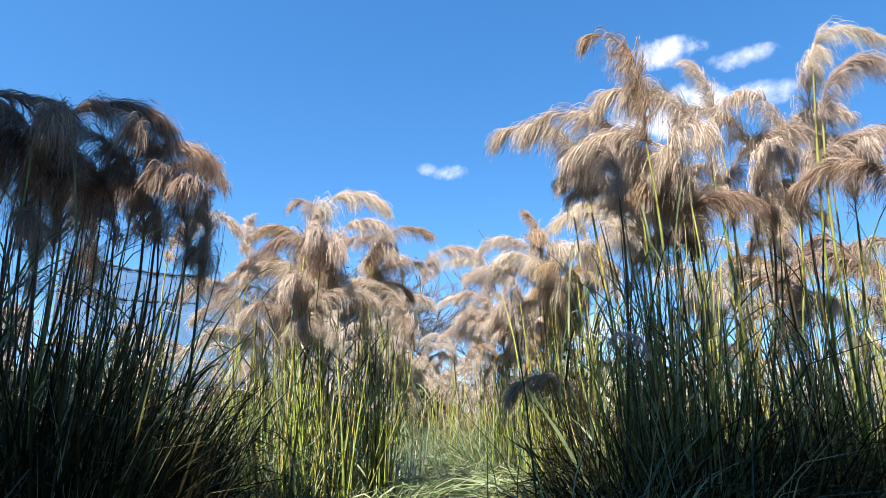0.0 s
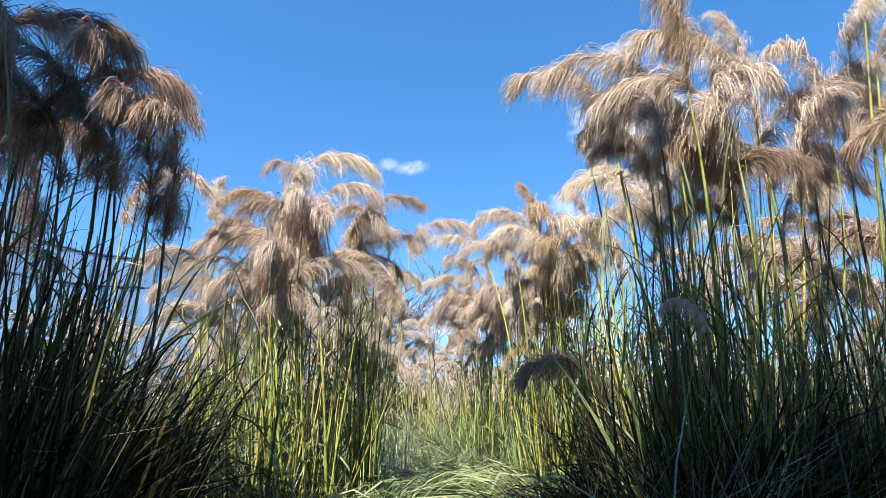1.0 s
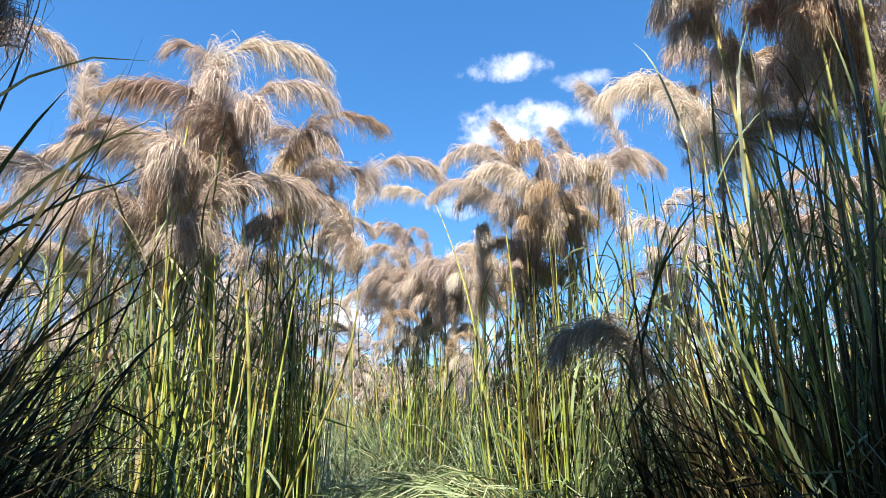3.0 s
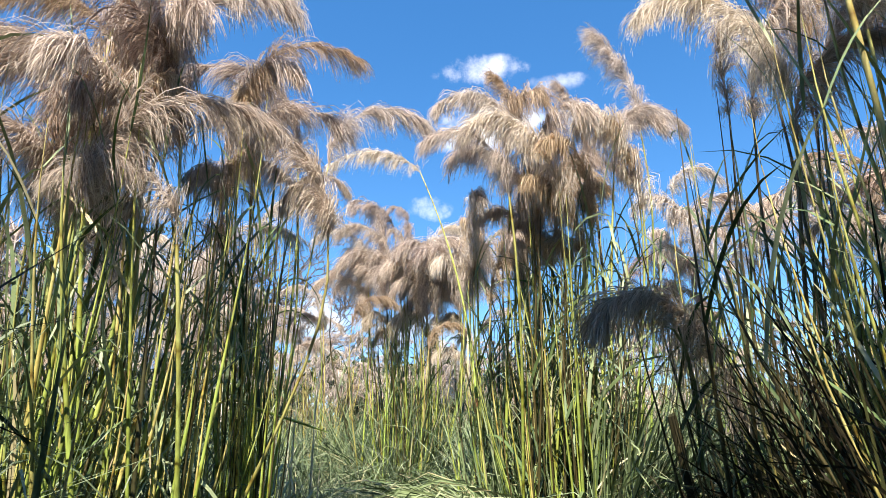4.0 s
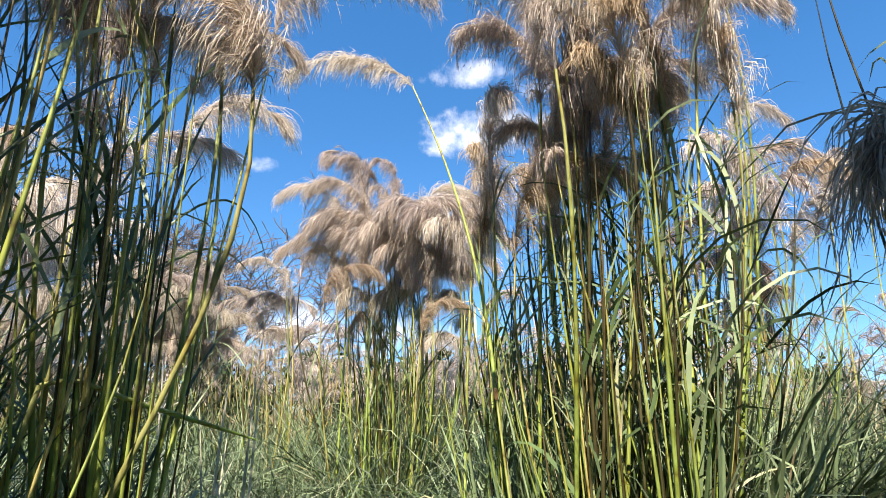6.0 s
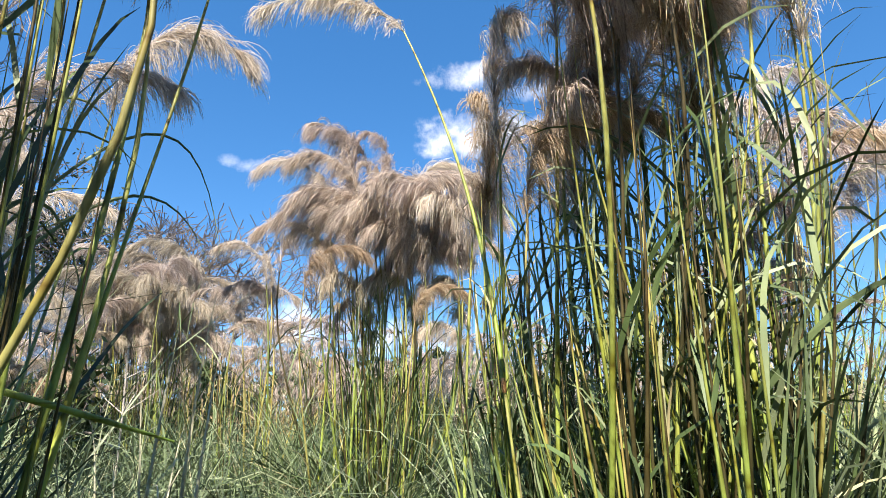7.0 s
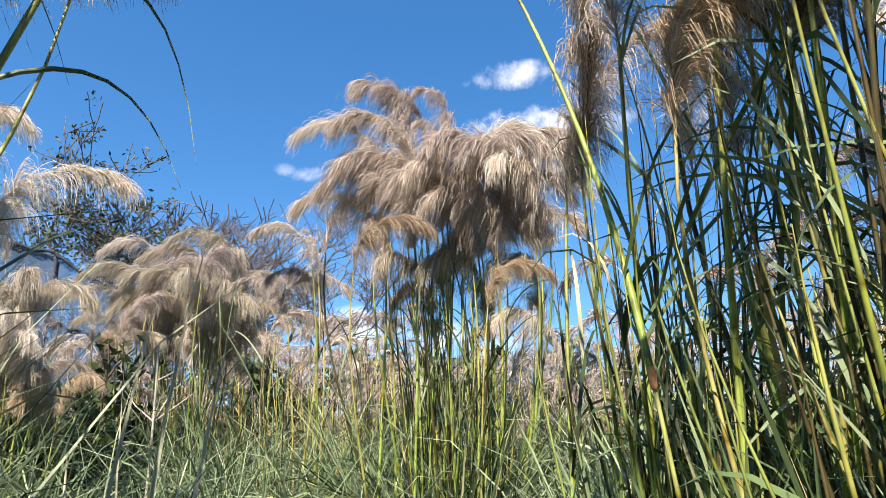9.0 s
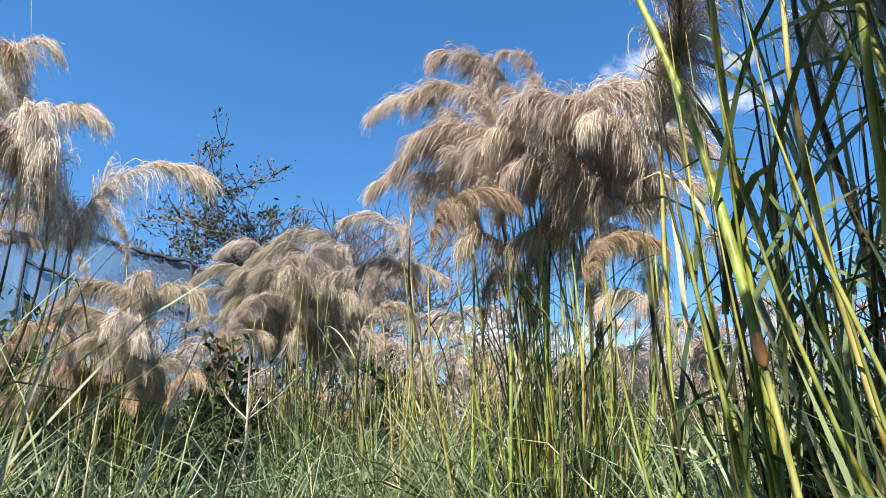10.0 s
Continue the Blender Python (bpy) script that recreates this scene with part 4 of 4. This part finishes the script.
# ---- the netting fence in the distance ----
def net_material():
    m, n, l = material("pale_netting")
    cloth = n.new("ShaderNodeBsdfDiffuse")
    l.new(ramp(n, l, noise_value(n, l, 1.6, 5), [(0.3, (0.055, 0.10, 0.17)), (0.7, (0.10, 0.16, 0.25))]), cloth.inputs["Color"])
    gap = n.new("ShaderNodeBsdfTransparent")
    mix = n.new("ShaderNodeMixShader")
    weave = ramp(n, l, noise_value(n, l, 3.0, 8), [(0.3, (0.6, 0.6, 0.6)), (0.75, (0.85, 0.85, 0.85))])
    l.new(weave, mix.inputs[0])
    l.new(gap.outputs[0], mix.inputs[1])
    l.new(cloth.outputs[0], mix.inputs[2])
    out = n.new("ShaderNodeOutputMaterial")
    l.new(mix.outputs[0], out.inputs[0])
    return m


def netting_fence():
    root = tagged(new("netting_fence"), "tall pale blue netting fence on thin posts with dark cables", "fence")
    root.location = (0, 15.0, 0)
    posts = [(-9.2, 5.5), (-5.85, 4.85), (-3.35, 3.85), (-1.9, 3.3)]
    net = net_material()
    rng = np.random.default_rng(8)

    def line(a, b, drop, wave, n=26):
        u = np.linspace(0, 1, n)
        x, z = a[0] + (b[0] - a[0]) * u, a[1] + (b[1] - a[1]) * u - drop * 4 * u * (1 - u)
        return np.stack((x, wave * np.sin(u * 31 + a[0]), z + 0.012 * np.sin(u * 40 + a[0])), 1)

    for x, h in posts:
        st = Strips()
        st.tube(np.array([[x, 0, -0.1], [x, 0, h * 0.5], [x + 0.03, 0, h]]), np.array([0.035, 0.03, 0.028]), 8)
        child("post", st.mesh("post", M_POST, True), root)
    for a, b in zip(posts[:-1], posts[1:]):
        top = line(a, b, 0.16, 0.01)
        low = line((a[0], a[1] - 0.95), (b[0], b[1] - 0.65), 0.10, 0.05)
        for name, pts in (("top_cable", top), ("lower_cable", low)):
            st = Strips()
            st.tube(pts, 0.030 + 0.012 * np.sin(np.arange(len(pts)) * 2.3), 6)
            child(name, st.mesh(name, M_ROPE, True), root)
        rows = [top * np.array([1, 1, 1 - t]) + np.array([0, 0.03 * math.sin(t * 5 + a[0]), 0]) for t in np.linspace(0.005, 0.98, 12)]
        grid = np.stack(rows, 0)
        grid[..., 1] += 0.012 * np.sin(grid[..., 0] * 7)[...] + rng.normal(0, 0.008, grid.shape[:2]) + 0.03
        n0, n1 = grid.shape[:2]
        faces = [(i * n1 + j, i * n1 + j + 1, (i + 1) * n1 + j + 1, (i + 1) * n1 + j) for i in range(n0 - 1) for j in range(n1 - 1)]
        me = bpy.data.meshes.new("net_panel")
        me.from_pydata(grid.reshape(-1, 3).tolist(), [], faces)
        me.materials.append(net)
        child("net_panel", me, root)
    return root


netting_fence()


# ---- small things by the way ----
def long_blade(root, pts, width):
    """One long thin leaf along a smooth curve through three points."""
    a, b, c = (np.array(p, float) for p in pts)
    u = np.linspace(0, 1, 16)[:, None]
    k = 2 * b - 0.5 * (a + c)
    curve = ((1 - u) ** 2 * a + 2 * u * (1 - u) * k + u ** 2 * c)[None]
    run = unit(np.gradient(curve, axis=1))
    st = Strips()
    st.folded(curve - np.array(root.location), width * np.interp(u[:, 0], [0, 0.1, 0.6, 1], [0.6, 1, 0.8, 0.05])[None], unit(np.cross(run, np.array([0.25, 0.9, 0.3]))), 0.4)
    child("leaf", st.mesh("leaf", M_LEAF), root)


for _p, _w in ((((-0.86, 6.1, 1.3), (-0.46, 6.3, 1.93), (-0.18, 6.3, 1.76)), 0.011), (((-0.84, 6.08, 1.4), (-0.40, 6.28, 2.12), (-0.16, 6.3, 1.80)), 0.010),
               (((-0.88, 6.2, 1.5), (-0.62, 6.3, 2.2), (-0.38, 6.35, 1.95)), 0.009), (((-0.85, 6.0, 1.2), (-0.60, 6.1, 1.85), (-0.42, 6.15, 1.5)), 0.012)):
    long_blade(M_CLUMP, _p, _w)


def bent_cane():
    """A bright green cane that leans over with one arching plume; its sheath ends at a brown joint, and a thinner stalk stands below."""
    root = tagged(new("bent_cane"), "bright green leaning cane with one arching cream plume", "cane")
    root.location = (0.86, 6.40, 0)
    o = np.array([0.86, 6.40, 0.0])
    joint, middle, top = np.array([0.788, 6.586, 1.478]), np.array([0.765, 6.86, 2.31]), np.array([0.56, 7.1, 3.16])
    u = np.linspace(0, 1, 15)[:, None]
    c = 2 * middle - 0.5 * (joint + top)
    curve = (1 - u) ** 2 * joint + 2 * u * (1 - u) * c + u ** 2 * top - o
    for name, pts, r, mat, label in (
        ("stem", curve, np.interp(u[:, 0], [0, 0.2, 1], [0.0092, 0.0088, 0.004]), M_STEM, ""),
        ("joint", np.array([curve[0] + (curve[0] - curve[1]) * 0.22, curve[0] + (curve[0] - curve[1]) * 0.18, curve[0], curve[0] + (curve[1] - curve[0]) * 0.2]), np.array([0.004, 0.0078, 0.0098, 0.0095]), M_JOINT, "reddish brown joint"),
        ("lower_stalk", np.array([[0.0, 0.0, -0.02], [-0.02, 0.06, 0.6], [-0.05, 0.14, 1.1], curve[0] * 0.995]), np.array([0.006, 0.006, 0.0055, 0.005]), M_STEM, "thin green lower stalk"),
    ):
        st = Strips()
        st.tube(pts, r, 8)
        child(name, st.mesh(name, mat, True), root, label)
    me, _ = plume("sweep", 1, 2, M_PLUME_CREAM)
    child("plume", me, root, "cream plume arching to one side").matrix_basis = Matrix.Translation(Vector(curve[-1])) @ Matrix.Rotation(radians(180), 4, "Z")


def fallen_cane():
    """A green cane that has buckled at knee height and lies across the grass."""
    root = tagged(new("fallen_cane"), "buckled lime green cane lying across the grass", "cane")
    root.location = (-0.80, 5.65, 0)
    o = np.array([-0.80, 5.65, 0.0])
    upright = np.array([[-0.80, 5.65, -0.02], [-0.77, 5.66, 0.7], [-0.72, 5.67, 1.25], [-0.68, 5.68, 1.46]]) - o
    lying = np.array([[-0.68, 5.68, 1.46], [-0.62, 5.70, 1.475], [-0.46, 5.745, 1.415], [-0.32, 5.79, 1.37], [-0.20, 5.825, 1.33]]) - o
    for name, pts, r in (("lower_stalk", upright, [0.007, 0.007, 0.0065, 0.006]), ("upper_stalk", lying, [0.005, 0.006, 0.006, 0.0055, 0.002])):
        st = Strips()
        st.tube(pts, np.array(r), 8)
        child(name, st.mesh(name, M_STEM, True), root)


fallen_cane()
M_JOINT = plain_material("brown_joint", (0.30, 0.15, 0.06), (0.46, 0.27, 0.12), 40.0, 0.6, 0.2)
bent_cane()


def cut_stalk():
    """A thick old stalk, broken off square."""
    st = Strips()
    st.tube(np.array([[1.36, 5.02, -0.02], [1.26, 5.04, 0.5], [1.17, 5.07, 1.0], [1.11, 5.09, 1.39]]), np.array([0.022, 0.021, 0.020, 0.019]), 10)
    st.tube(np.array([[1.11, 5.09, 1.391], [1.109, 5.09, 1.392]]), np.array([0.019, 0.0005]), 10)
    # the shade it stands in is put into its dark colour
    tagged(new("cut_stalk", st.mesh("cut_stalk", M_SHADE_WITHERED, True)), "thick old stalk in a shade-dark colour, broken off square", "stalk")


def dead_stalk(x, y, h, label, seed, twigs):
    rng = np.random.default_rng(seed)
    st = Strips()
    spine = np.array([[x + 0.03 * math.sin(3 * u) + 0.03 * u, y, h * u - 0.02] for u in np.linspace(0, 1, 9)])
    st.tube(spine, np.linspace(0.011, 0.006, 9), 6)
    for i in range(twigs):
        p = spine[int(rng.integers(3, 8))]
        a = rng.uniform(0, 6.28)
        d = np.array([math.cos(a), math.sin(a) * 0.5, 0.9])
        st.tube(np.array([p, p + d * 0.12 + rng.normal(0, 0.02, 3), p + d * 0.26 + rng.normal(0, 0.04, 3)]), np.array([0.005, 0.004, 0.002]), 5)
    tagged(new("dead_stalk", st.mesh("dead_stalk", M_DEAD, True)), label, "stalk")


M_DEAD = plain_material("bleached_stalk", (0.36, 0.33, 0.28), (0.62, 0.58, 0.50), 24.0, 0.85, 0.2)
cut_stalk()
dead_stalk(-0.86, 9.6, 1.95, "bleached dead stalk with a few broken twigs", 5, 7)


def dry_tuft(x, y, label, seed, count, length):
    """A tuft of long bleached leaves, bent over and crossing."""
    rng = np.random.default_rng(seed)
    root = tagged(new("dry_leaf_tuft"), label, "dry leaves")
    root.location = (x, y, 0)
    for i in range(count):
        st = Strips()
        blades(st, rng, np.array([[rng.normal(0, 0.09), rng.normal(0, 0.09), -0.02]]), np.array([rng.uniform(-2.2, 2.2)]), np.array([rng.uniform(0.02, 0.3)]),
               np.array([length * rng.uniform(0.7, 1.15)]), np.array([rng.uniform(0.010, 0.018)]), np.array([rng.uniform(0.2, 2.0)]), 10, 0.4, (x, y))
        if st.v:
            child("leaf", st.mesh("leaf", M_DRY_PALE), root)
    return root


M_DRY_PALE = blade_material("bleached_leaf", [(0, (0.36, 0.36, 0.26)), (0.5, (0.50, 0.49, 0.36)), (1, (0.64, 0.60, 0.46))], 0.25, 0.6, 0.3)
dry_tuft(-0.30, 6.25, "tuft of bleached leaves bent across one another", 12, 40, 1.6)
dry_tuft(-0.42, 6.75, "tuft of bleached leaves among green grass", 13, 26, 1.6)
